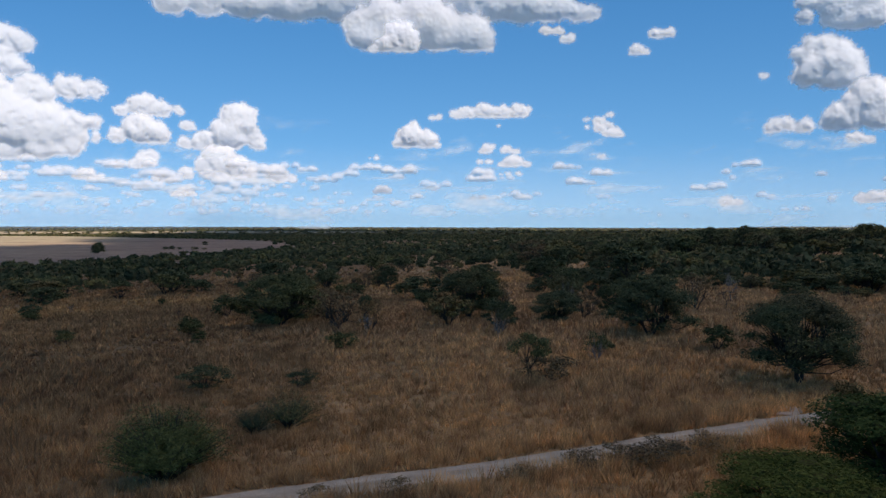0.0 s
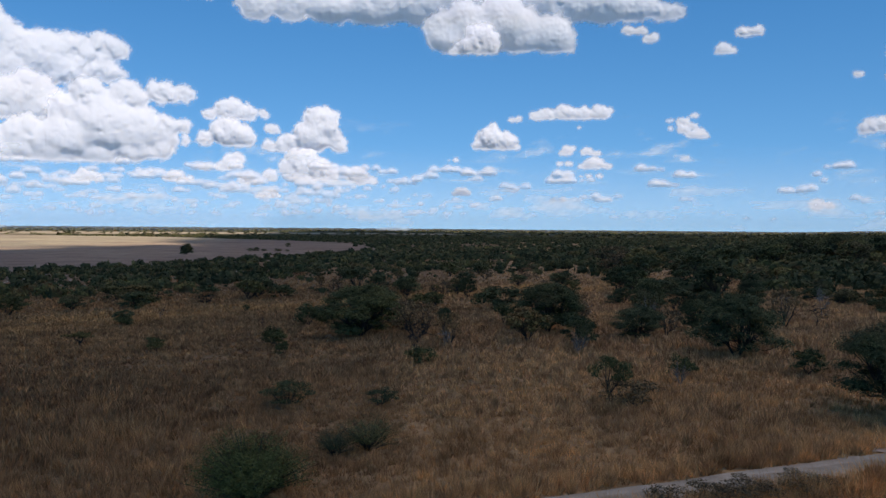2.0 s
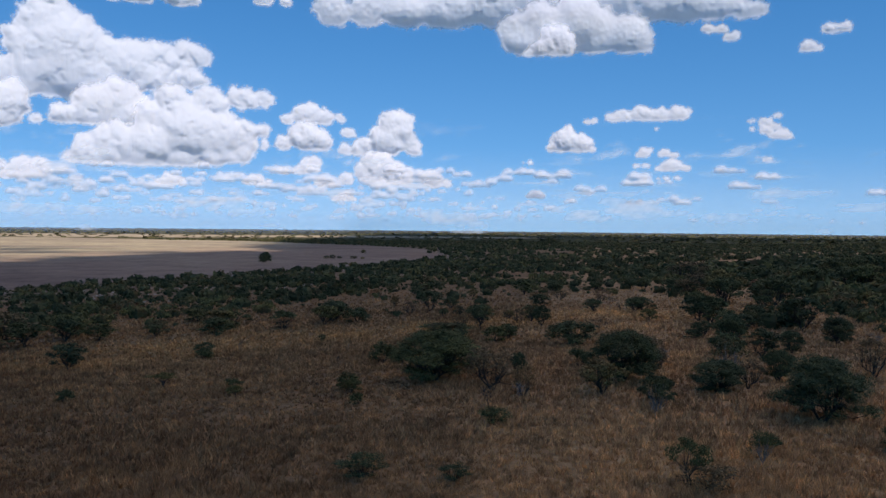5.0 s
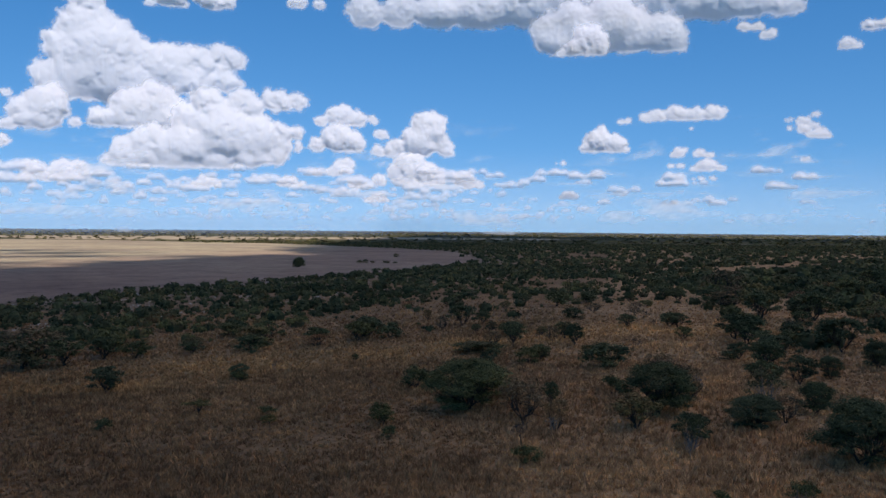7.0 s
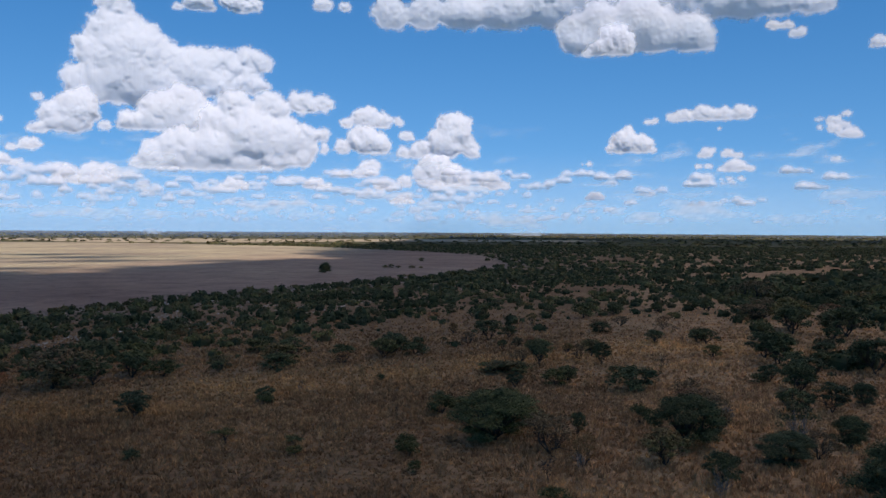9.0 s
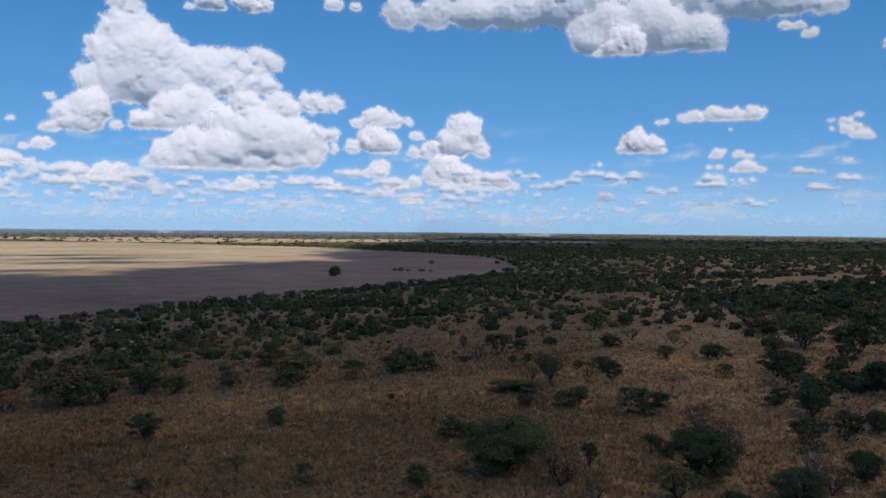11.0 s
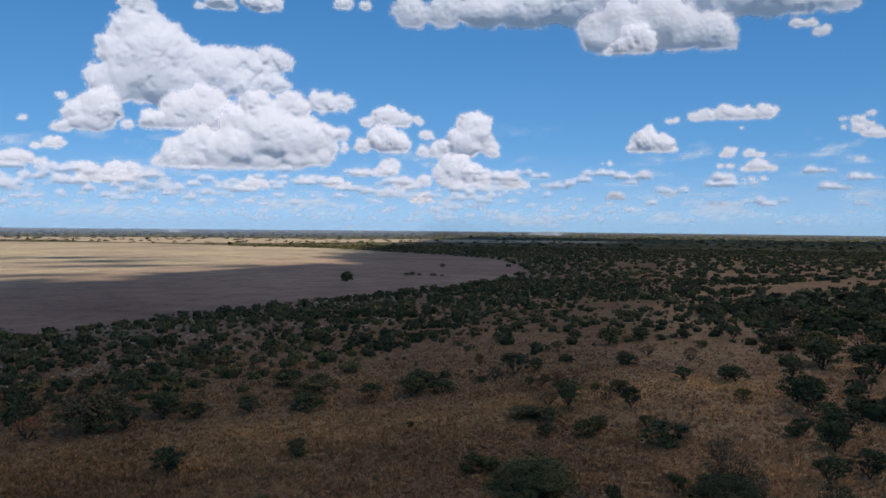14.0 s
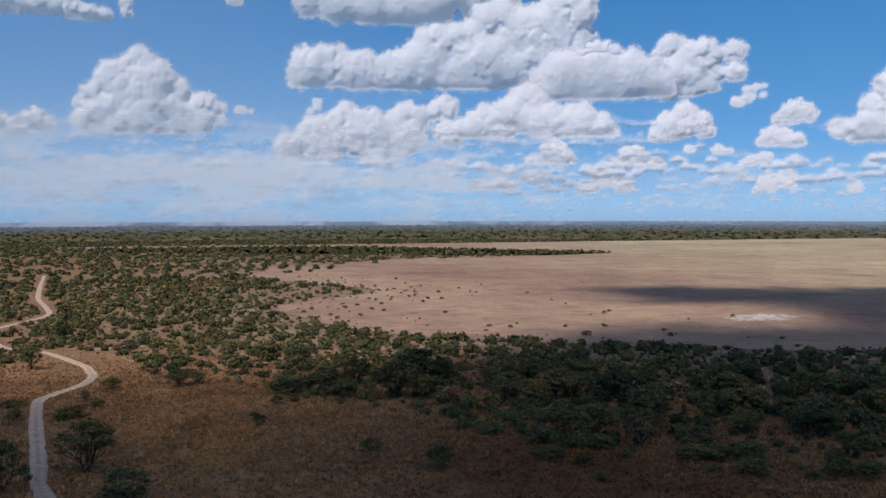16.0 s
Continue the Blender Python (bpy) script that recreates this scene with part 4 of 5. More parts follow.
cloud([(-104.38, 12.72, 0.76), (-102.54, 12.78, 0.7), (-100.0, 12.62, 0.47), (-99.15, 12.55, 0.36), (-100.96, 12.73, 0.46),
       (-97.84, 13.33, 0.33)], 4800, "long white cloud with a ragged end", 12.14)
cloud([(-91.24, 13.9, 0.38)], 4850, "ragged scrap of white cloud", 13.63)
cloud([(-86.68, 14.18, 0.61), (-84.44, 13.82, 0.92), (-82.19, 13.87, 1.07), (-79.91, 13.9, 1.08), (-78.01, 14.26, 1.15),
       (-74.97, 14.95, 1.77)], 4500, "grey-based cloud with a white edge", 12.75, under=UNDER)
cloud([(-86.42, 10.12, 0.95), (-84.85, 10.3, 1.03), (-82.97, 9.97, 1.07), (-87.09, 9.6, 0.61), (-80.99, 9.84, 1.04), (-78.02, 11.54, 1.12), (-79.09, 10.07, 1.38),
       (-76.11, 11.53, 1.23), (-74.51, 10.42, 1.38), (-72.99, 10.03, 1.19), (-76.88, 9.41, 1.08), (-71.11, 12.24, 1.61), (-69.32, 13.26, 1.45),
       (-73.75, 12.59, 1.46), (-80.69, 9.11, 0.69), (-83.65, 9.23, 0.69)], 4350, "long white cumulus cloud rising to one end", 8.49)
cloud([(-69.3, 9.52, 1.3), (-67.07, 9.46, 1.44), (-64.87, 9.31, 1.36), (-70.5, 8.96, 0.92), (-63.43, 8.82, 0.9)], 4300, "cloud with a dark mauve-grey flank", 7.7, under=UNDER)
cloud([(-69.45, 10.61, 0.42), (-68.41, 10.73, 0.38), (-67.15, 11.05, 0.53), (-66.27, 10.87, 0.42), (-65.46, 10.62, 0.34)], 4240, "bright crest of a shaded cloud", 10.19)
cloud([(-62.3, 10.62, 0.97), (-60.54, 10.32, 0.89), (-58.54, 10.37, 0.62), (-61.58, 9.31, 0.93), (-59.97, 9.16, 0.63),
       (-62.56, 8.07, 0.64)], 4330, "white cumulus cloud beside a shaded one", 7.57)
cloud([(-87.8, 4.94, 0.72), (-85.93, 5.71, 0.95), (-84.05, 6.48, 0.96), (-82.54, 5.89, 1.19), (-79.87, 6.65, 0.96), (-77.57, 7.22, 0.81), (-80.63, 5.6, 1.0),
       (-85.64, 4.81, 0.84)], 4050, "low white cumulus bank", 3.85)
cloud([(-71.86, 7.73, 0.96), (-72.99, 7.07, 0.84), (-74.9, 6.49, 0.85), (-70.72, 6.29, 1.19), (-68.47, 6.41, 0.99), (-67.05, 6.01, 0.72), (-69.29, 5.75, 0.84),
       (-76.04, 5.97, 0.65), (-73.75, 5.73, 0.73), (-77.19, 5.94, 0.42)], 3980, "low white cumulus bank", 5.3)
cloud([(-61.62, 6.59, 0.71), (-62.61, 5.9, 0.75), (-60.5, 6.19, 0.56), (-63.4, 5.41, 0.41)], 3850, "small white cumulus cloud", 4.93)
cloud([(-70.04, 4.37, 0.73), (-69.28, 4.03, 0.46), (-71.47, 3.82, 0.38)], 3850, "small white cumulus cloud", 3.58)
cloud([(-64.84, 3.96, 0.72), (-63.39, 3.57, 0.41), (-65.94, 3.68, 0.38)], 3850, "small white cumulus cloud", 3.36)
cloud([(-61.25, 4.4, 0.3)], 3850, "small white cumulus cloud", 4.18)
cloud([(-59.5, 4.36, 0.33), (-58.95, 4.27, 0.26)], 3850, "small white cumulus cloud", 4.06)
cloud([(-57.37, 3.62, 0.4), (-56.71, 3.93, 0.33), (-57.85, 3.46, 0.29)], 3850, "small white cumulus cloud", 3.3)
cloud([(-54.99, 6.67, 0.54), (-55.61, 6.35, 0.36), (-54.18, 6.63, 0.29)], 3850, "small white cumulus cloud", 6.04)
cloud([(-56.05, 5.18, 0.54), (-55.06, 4.79, 0.58)], 3850, "small white cumulus cloud", 4.39)
cloud([(-66.82, 2.83, 0.49), (-67.7, 1.94, 0.38), (-65.56, 2.26, 0.42), (-63.38, 2.75, 0.38), (-62.3, 2.04, 0.37)], 3850, "small white cumulus cloud", 1.65)
cloud([(-56.35, 2.35, 0.47), (-55.4, 2.66, 0.4), (-57.05, 1.79, 0.29)], 3850, "small white cumulus cloud", 1.5)
cloud([(-71.54, 2.84, 0.38), (-72.11, 2.65, 0.27)], 3850, "small white cumulus cloud", 2.46)
cloud([(-73.83, 2.32, 0.42), (-74.98, 2.17, 0.35)], 3850, "small white cumulus cloud", 1.94)
cloud([(-51.55, 1.89, 0.32)], 3850, "small white cumulus cloud", 1.58)
cloud([(-57.66, 8.06, 0.29), (-56.99, 8.27, 0.22), (-58.33, 7.39, 0.33)], 3850, "small white cumulus cloud", 7.01)
cloud([(-85.99, 7.79, 0.23), (-86.44, 7.19, 0.19)], 3850, "small white cumulus cloud", 6.86)
cloud([(-90.86, 7.13, 0.26), (-90.24, 7.04, 0.15)], 3850, "small white cumulus cloud", 6.88)
cloud([(-48.49, 8.79, 0.69), (-49.1, 7.6, 1.04), (-47.26, 7.52, 0.96), (-50.24, 6.24, 1.04), (-48.02, 6.09, 1.27), (-45.74, 7.06, 0.84),
       (-44.29, 7.13, 0.54), (-45.73, 5.71, 1.0), (-51.47, 5.41, 0.58), (-52.61, 5.7, 0.38), (-49.48, 5.26, 0.85)], 4150, "heaped white cumulus cloud over the pan", 4.43)
cloud([(-54.82, 6.66, 0.57), (-55.58, 6.2, 0.46), (-54.13, 6.44, 0.35)], 4150, "small white cumulus cloud", 5.76)


def low_clouds():
    """Rows of little flat-based clouds towards the horizon, thicker over the pan."""
    r = np.random.default_rng(71)
    U, V = np.meshgrid(np.arange(-112, 34, 0.085), np.arange(0.1, 6.9, 0.075), indexing="ij")
    T, A = np.zeros(U.shape), np.zeros(U.shape)
    for k in range(1500):
        u, v = r.uniform(-111, 33), 0.35 + 3.3 * r.uniform(0, 1) ** 1.35
        if u < -60 and k % 2:
            v = 1.8 + 4.4 * r.uniform(0, 1)
        crowd = 0.16 + 0.84 * float(smooth(4, -14, np.array(u)))
        if r.uniform() > crowd * (0.75 if v > 2.3 and u > -12 else 1.0):
            continue
        s = (0.08 + 0.085 * min(v, 3.2)) * r.uniform(0.5, 1.4)
        n = int(r.integers(1, 5))
        dense = (0.50 + 0.18 * v if v < 3.7 else 0.5) * r.uniform(0.6, 1.15)
        for i in range(n):
            a, q = u + s * 1.1 * (i - n / 2) + r.normal(0, 0.3 * s), s * r.uniform(0.45, 1.15)
            i0, i1 = np.clip(np.searchsorted(U[:, 0], (a - 1.3 * q, a + 1.3 * q)), 0, U.shape[0])
            j0, j1 = np.clip(np.searchsorted(V[0], (v - 0.08, v + 1.4 * q)), 0, U.shape[1])
            if i1 <= i0 or j1 <= j0:
                continue
            w = (slice(i0, i1), slice(j0, j1))
            h = 1 - ((U[w] - a) / (1.2 * q)) ** 2 - ((V[w] - v) / (1.25 * q)) ** 2
            top = np.sqrt(np.maximum(h, 0)) * smooth(v - 0.06, v + 0.05, V[w])
            T[w] = np.maximum(T[w], q * top)
            A[w] = np.maximum(A[w], min(dense, 0.92) * smooth(0.05, 0.6, top))
    A = np.clip(A * (1 + 0.5 * fractal(U * 3.2, V * 5.5, 72, 4, 0.6)), 0, 0.95)
    tagged(vapour("horizon_clouds", U, V, softened(T, 1), softened(A, 1), 3720.0, M_CLOUD), "rows of small pale clouds low over the horizon", "cloud", kind="stuff")


low_clouds()


def veils():
    """Pale haze that thickens towards the horizon, with soft banks of vapour over the western bush."""
    U, V = np.meshgrid(np.arange(-112, 34, 0.25), np.arange(-0.58, 16.5, 0.16), indexing="ij")
    west = smooth(-52, -92, U)
    bank = smooth(-0.35, 0.85, 1.3 * fractal(U * 0.16, V * 0.50, 91, 7, 0.66) + 1.25 * west - 0.85) * smooth(7.6, 4.0, V)
    streak = smooth(0.0, 0.9, fractal(U * 0.22, V * 1.6, 131, 6, 0.58) + 0.5 * west - 0.15) * smooth(5.2, 3.2, V) * smooth(0.2, 1.2, V)
    haze = 0.27 * smooth(5.6, 0.0, V) * smooth(-0.58, -0.2, V) + (0.13 * west * smooth(13.0, 4.0, V) + 0.15 * smooth(-70, -102, U)) * smooth(-0.3, 3.0, V)
    A = 1 - (1 - 0.66 * bank) * (1 - 0.34 * streak) * (1 - haze)
    tagged(vapour("sky_haze", U, V, 0 * U, A, 3640.0, M_VEIL), "pale haze low in the sky", "haze", kind="stuff")


veils()


def haze_sheet():
    """A thin upright sheet added before the far bush; its blue colour stands in for haze."""
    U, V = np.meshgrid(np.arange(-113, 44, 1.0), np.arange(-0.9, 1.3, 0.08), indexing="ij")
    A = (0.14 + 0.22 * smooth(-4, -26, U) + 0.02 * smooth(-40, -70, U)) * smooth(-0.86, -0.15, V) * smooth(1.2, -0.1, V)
    tagged(vapour("haze_sheet", U, V, 0 * U, A, 2350.0, M_HAZE), "blue-tinted sheet standing in for haze over the distant bush", "haze", kind="stuff")


haze_sheet()

# the cloud overhead, whose shadow lies on the plain and the near half of the pan
SHADE = np.array([(-330, -520), (-265, -150), (-240, -60), (-255, 0), (-285, 50), (-300, 90), (-322, 125), (-338, 150), (-346, 190), (-340, 236), (-372, 258), (-415, 250), (-430, 205), (-508, 212),
                  (-540, 272), (-508, 306), (-505, 359), (-486, 410), (-470, 497), (-440, 600), (-437, 720), (-437, 800), (-375, 890), (-430, 1000), (-495, 1150), (-560, 1400), (-700, 2300), (-700, 3000),
                  (900, 3000), (1100, 500), (700, -500)], float)
SCRAPS = ((-740, 850, 110, 34), (-530, 735, 80, 30), (-610, 815, 90, 30), (-520, 560, 70, 26))     # smaller shadows out on the pan: centre, half-length, half-width


def overhead_cloud():
    up = 1100.0
    lean = np.array([to_sun.x, to_sun.y]) / to_sun.z
    X, Y = np.meshgrid(np.arange(-900, 1300, 12.0), np.arange(-700, 3300, 16.0), indexing="ij")
    d = edge_distance(SHADE, X.ravel(), Y.ravel()).reshape(X.shape) * np.where(inside(SHADE, X.ravel(), Y.ravel()), 1, -1).reshape(X.shape)
    d = d + (20 + 34 * smooth(250, 450, Y)) * np.tanh(fractal(X / 90, Y / 90, 13, 6, 0.70))
    for x, y, long, half in SCRAPS:
        u, v = ((X - x) + (Y - y)) / 1.414, ((Y - y) - (X - x)) / 1.414
        d = np.maximum(d, half * (0.85 - np.hypot(u / long, v / half) + 0.8 * fractal(X / 60, Y / 60, 17, 5, 0.65)))
    A = smooth(-30, 30, d) * (0.982 + 0.0112 * smooth(-20, -180, X) + 0.008 * fractal(X / 260, Y / 260, 29, 4))
    A = A * (1 - 0.29 * np.exp(-((X + 234) / 46) ** 2 - ((Y + 18) / 44) ** 2) - 0.035 * np.exp(-((X + 205) / 40) ** 2 - ((Y - 62) / 38) ** 2))     # worn thin over the bend of the track
    A = np.clip(A, 0, 0.995)
    Z = up + 60 * smooth(0, 200, d) + 25 * fractal(X / 120, Y / 120, 41, 5, 0.55)
    p = np.stack([X + lean[0] * (Z + 7), Y + lean[1] * (Z + 7), Z], 2).reshape(-1, 3)
    n, m = X.shape
    i, j = np.meshgrid(np.arange(n - 1), np.arange(m - 1), indexing="ij")
    f = np.stack([i * m + j, (i + 1) * m + j, (i + 1) * m + j + 1, i * m + j + 1], 2).reshape(-1, 4)
    flat = A.ravel()
    f = f[flat[f].max(axis=1) > 0.004]
    keep, back = np.unique(f, return_inverse=True)
    me = mesh_of("overhead_cloud", p[keep], back.reshape(f.shape), M_DECK, True)
    me.attributes.new("vapour", 'FLOAT', 'POINT').data.foreach_set("value", flat[keep].astype(np.float32))
    tagged(new("overhead_cloud", me), "broad grey-based cloud overhead, shading the plain", "cloud", "clouds in the sky")


overhead_cloud()

# ---- plants: x, y, width, height ----
ACACIA_NEAR = [
    (-20, 104.5, 9.9, 6.9), (3.2, 104.1, 8.8, 6.6), (20.8, 83.3, 7.7, 6.4),
    (13.2, 97.5, 6.2, 3.8), (21.5, 107.2, 4, 4.2), (39, 148, 5.5, 4.6), (29.4, 136.9, 3.6, 3.6),
]
ACACIA_MID = [
    (-76.9, 112.4, 5.4, 4.0), (-9.9, 107.7, 2.2, 3.2), (-55.6, 229.6, 2.4, 3.2), (18.2, 126.1, 4.9, 3.8), (23.9, 130.9, 5.3, 4.1),
    (38.3, 169, 8.4, 6.3), (45.3, 229.3, 11.5, 7.2), (34.6, 245.3, 11.7, 8.1), (24.1, 191.2, 7.3, 5.1),
    (25.3, 158.7, 6.2, 4.2), (6.1, 88.6, 3.5, 3.3), (-155.7, -27.7, 9.5, 8.3), (-222, -40.5, 2.5, 2.7),
    (-239.2, -20.5, 6.8, 4.2), (-278.1, -66, 5.4, 7.1), (-356.6, -73.8, 6.6, 6.6), (-310.9, -42.5, 5.8, 4.3),
    (-165.6, 59.4, 7.1, 5.7), (-161.9, 65.2, 9, 6.7), (-211.5, 33.6, 11.9, 8.7), (-230.5, 43.7, 12.3, 9.2),
]
BUSH_NEAR = [
    (-13.1, 39.4, 5.7, 3.7),
]
BUSH = [
    (-108.7, 133.8, 9.5, 5.7), (-102.9, 137.4, 7.3, 4.7), (-101.4, 147.9, 5, 4.5), (-77, 162.5, 7.1, 3.5),
    (-65.7, 170.2, 6, 2.7), (-59.6, 180.5, 6.1, 4.3), (-54, 186.4, 6.5, 3.2), (-87.4, 156.8, 4.2, 2.8),
    (-30.7, 163.7, 8.4, 2.2), (-26.2, 188, 5.7, 3.8), (-14.3, 188.8, 4.4, 3.8), (-3.9, 145.1, 8.8, 4.3),
    (0.5, 95.6, 5.1, 3.7), (17.1, 101.5, 3.8, 3.2), (16.9, 156.1, 3, 1.8), (28, 274.9, 10.5, 4.4),
    (11.2, 213.6, 5.5, 3.5), (-15.6, 236.3, 6.3, 3.1), (-14.9, 300.4, 7, 4), (-0.3, 299.4, 3.9, 2.7),
    (-35.8, 287.2, 4.8, 3.9), (-38.6, 263.8, 3.6, 2.9), (-115.9, 127.1, 5.7, 4.1), (-130.2, 144.8, 3.5, 3.3),
]
BUSH_MORE = [
    (-80.6, 171.4, 7.5, 4.4), (-67.1, 174.3, 5.6, 3.7), (-93.6, 186.9, 6.9, 3.8), (21.8, 189, 7.1, 5.3),
    (30.7, 176.7, 3.9, 3.2), (24.3, 167.9, 5.2, 4.1), (22, 150.7, 4.6, 4.2), (30.5, 274, 12, 6.8),
    (33.9, 235.7, 8.7, 7.3), (9.3, 214.2, 5.4, 3.4), (-138.9, -19.1, 8.1, 4.7), (-145.6, -38, 6.5, 8),
    (-242.5, -15.6, 4.6, 3.1), (-223.5, 7.1, 8.6, 4.3), (-222.1, 13.4, 8.6, 4.6), (-216.2, 21.7, 7.1, 4.2),
    (-154.2, 71.2, 9.2, 5.9), (-153.7, 84, 5.5, 3.3), (-160.4, 97.9, 5.8, 4.6), (-137.6, 105.1, 6.6, 4.3),
    (-125, 98.3, 4.6, 3), (-159.8, 112, 7.1, 4.7), (-185.7, 58.9, 7.6, 3.8), (-281.9, 2.8, 9.1, 5.5),
]
BUSH_REST = [
    (-279.5, 13.4, 9.1, 5.5),
]
SHRUB = [
    (-61.3, 89.2, 2.4, 1.5), (-42.9, 95.3, 2.1, 1.2), (-62, 126, 2.6, 1.6), (-50.1, 150, 1.5, 1.3),
    (-29.7, 98.2, 2.6, 2.3), (-25.9, 89.2, 1.7, 1.4), (-31.1, 120.9, 4.3, 3.2), (-95.9, 149.9, 6.7, 3.4),
    (-17.7, 149.1, 4.5, 3), (-9.6, 79.9, 2.9, 1.6), (13.9, 72.7, 2, 1.4), (-2.3, 116.9, 3.1, 2.9),
    (-9.1, 49.5, 3.6, 2.0), (-10.9, 48.4, 2.6, 1.6), (-17.7, 62.2, 3.4, 1.8), (-10.4, 61.9, 2.5, 1.2),
    (24.2, 73.8, 3.1, 2.1), (-61.6, 126.1, 2.5, 1.5), (-45.6, 100.9, 2.4, 1.1),
    (-28.7, 96.2, 2.6, 1.7), (-214.3, -36.3, 3.7, 1.8), (-202.1, -39.7, 7.1, 2.5), (-201.1, -50.7, 3.6, 2.4),
]
SHRUB_MORE = [
    (-217.6, -55.6, 5.5, 1.8), (-186.3, 0, 3.2, 3), (-160.1, 20.4, 3.8, 2.3), (-146.2, 30.7, 5, 4.1),
    (-149.4, 51.8, 6.3, 1.8), (-143.4, 55.9, 3.6, 1.8), (-238.7, -37.4, 5.2, 3), (-133.4, 54.8, 2.8, 1.7),
    (-210, 4.7, 3.5, 1.9), (-212, 8.7, 3.6, 1.9),
]
DRY_BUSH = [
    (-15, 108.2, 4.4, 2.9), (7.9, 60.8, 4.3, 2.3),
]
DEAD = [
    (-12.4, 100.6, 4.1, 3.2), (-34, 99.8, 0.8, 1), (-36.8, 117.3, 1.1, 2.6), (-59.9, 135.3, 1.4, 2.4),
    (-19.3, 183.2, 3.7, 3.1), (-15.2, 159.3, 4.5, 2.8), (0.4, 168.3, 5.7, 3.5), (8.7, 116.7, 3.9, 4.7),
    (3.5, 235, 6.4, 3.1), (5.8, 211.4, 4.1, 2.7), (-47.7, 98.2, 1, 0.7), (42.8, 143.4, 2.1, 4),
    (38.3, 113.7, 4.7, 3.5), (54.4, 113.7, 2.6, 3.5), (-61.1, 138.6, 2.2, 2.4), (-234.8, -5.3, 4.5, 5.4),
    (-201.4, 13.4, 1.3, 3.4), (-245.6, 64.4, 6.7, 5), (-11.1, 87.5, 4.4, 3.4), (-8.3, 91.4, 2.8, 3.2),
]
FLAT_ACACIA = [
    (6.5, 61.9, 3.1, 3.8), (-54.4, 99.3, 3.8, 2.3),
]
PALE_DEAD = [
    (42, 138, 3, 4.6), (44, 128, 4.5, 5.4),
    (16.5, 107.9, 2.5, 3), (49.5, 146.2, 2.4, 5.1), (5.5, 83.1, 2.1, 2.8),
]
BROWN_BUSH = [
    (-15.9, 240.3, 6.6, 3.5), (1.2, 244.1, 5.1, 4), (10.2, 218.5, 5.1, 3.5), (-10.8, 254.9, 5.2, 3),
    (28.1, 270.8, 8, 5.3), (-30.4, 205.9, 2.6, 2.5), (-28.1, 175.6, 4.3, 3), (-16.5, 181.5, 3.6, 3.6),
    (4.1, 135.1, 5.2, 3.9),
]
THORN = [
    (-12.3, 99.2, 7.0, 4.9), (7.4, 113, 4.4, 4.6), (34, 113, 5.5, 5.0), (-8.0, 93.0, 3.2, 3.8),
]
CLEARING = [
    (-72.5, 272.3, 5.5, 2.8), (-61.2, 281.1, 3.8, 3.2), (-73.3, 299.6, 5.4, 3.3), (-23.9, 280.7, 8.8, 5.4),
    (-14.9, 292.9, 6.4, 3.8), (-0.8, 302.6, 4.1, 3.1), (11.2, 308.9, 4.1, 3.5), (4.9, 276.9, 4.7, 2.4),
    (-42.9, 215.9, 7, 5.4), (-46.1, 206.6, 4.5, 3.3), (-38.4, 221.6, 4.1, 3.5), (-36.2, 199.2, 2.6, 2.1),
    (-32.8, 200.2, 2.6, 2.8), (-1, 212.3, 4.8, 3.3), (26.2, 299.1, 8.9, 4), (35.9, 283.2, 7.4, 5.1),
    (54.1, 329.9, 8.5, 4.3), (65.1, 362.6, 9.3, 4.9), (51.8, 282.6, 8.2, 4.2), (52.1, 307.8, 3.4, 2.2),
    (24.6, 219.6, 5, 4.3), (45.9, 252.3, 8.1, 4.9), (40, 218, 4.9, 3.5), (-20.1, 195.1, 2.7, 2),
]
CLEARING_MORE = [
    (-14.8, 194.8, 4, 2.4), (-58.5, 204.1, 3.7, 2.2), (16.1, 301.8, 6, 4), (37, 354.6, 16.3, 8.2),
    (9.1, 387.9, 11.8, 5.2), (26.8, 429.1, 7.1, 4.9), (-27.1, 161.8, 7.6, 2.7), (-23.6, 172.6, 4.6, 5.2),
    (-11.4, 176.1, 3.9, 4.6), (-24.4, 146.6, 3, 2.5), (-16.1, 152.6, 4, 3), (-7.5, 158.8, 3.1, 2.3),
    (4.9, 122.7, 8.6, 4.3), (-20.5, 114.9, 10.1, 4.7), (-29, 123.2, 4.2, 2.4), (22.2, 146.7, 4.5, 5),
    (18.7, 158.1, 3.9, 2.9), (29.7, 174, 3.8, 3.2), (22.4, 177.5, 7.7, 6.1), (34, 194.2, 5.9, 3),
    (11.1, 186.8, 3.5, 3), (-109.9, 137.4, 14.1, 7.1), (-103.7, 151.5, 7, 4.7), (-81.8, 180.4, 6.6, 4.5),
]
CLEARING_REST = [
    (-89.8, 161.5, 4.3, 2.9), (-59.4, 185.8, 7.8, 5.2), (-94.6, 190.7, 7, 4.2), (-63.1, 128.5, 3.2, 2.3),
]

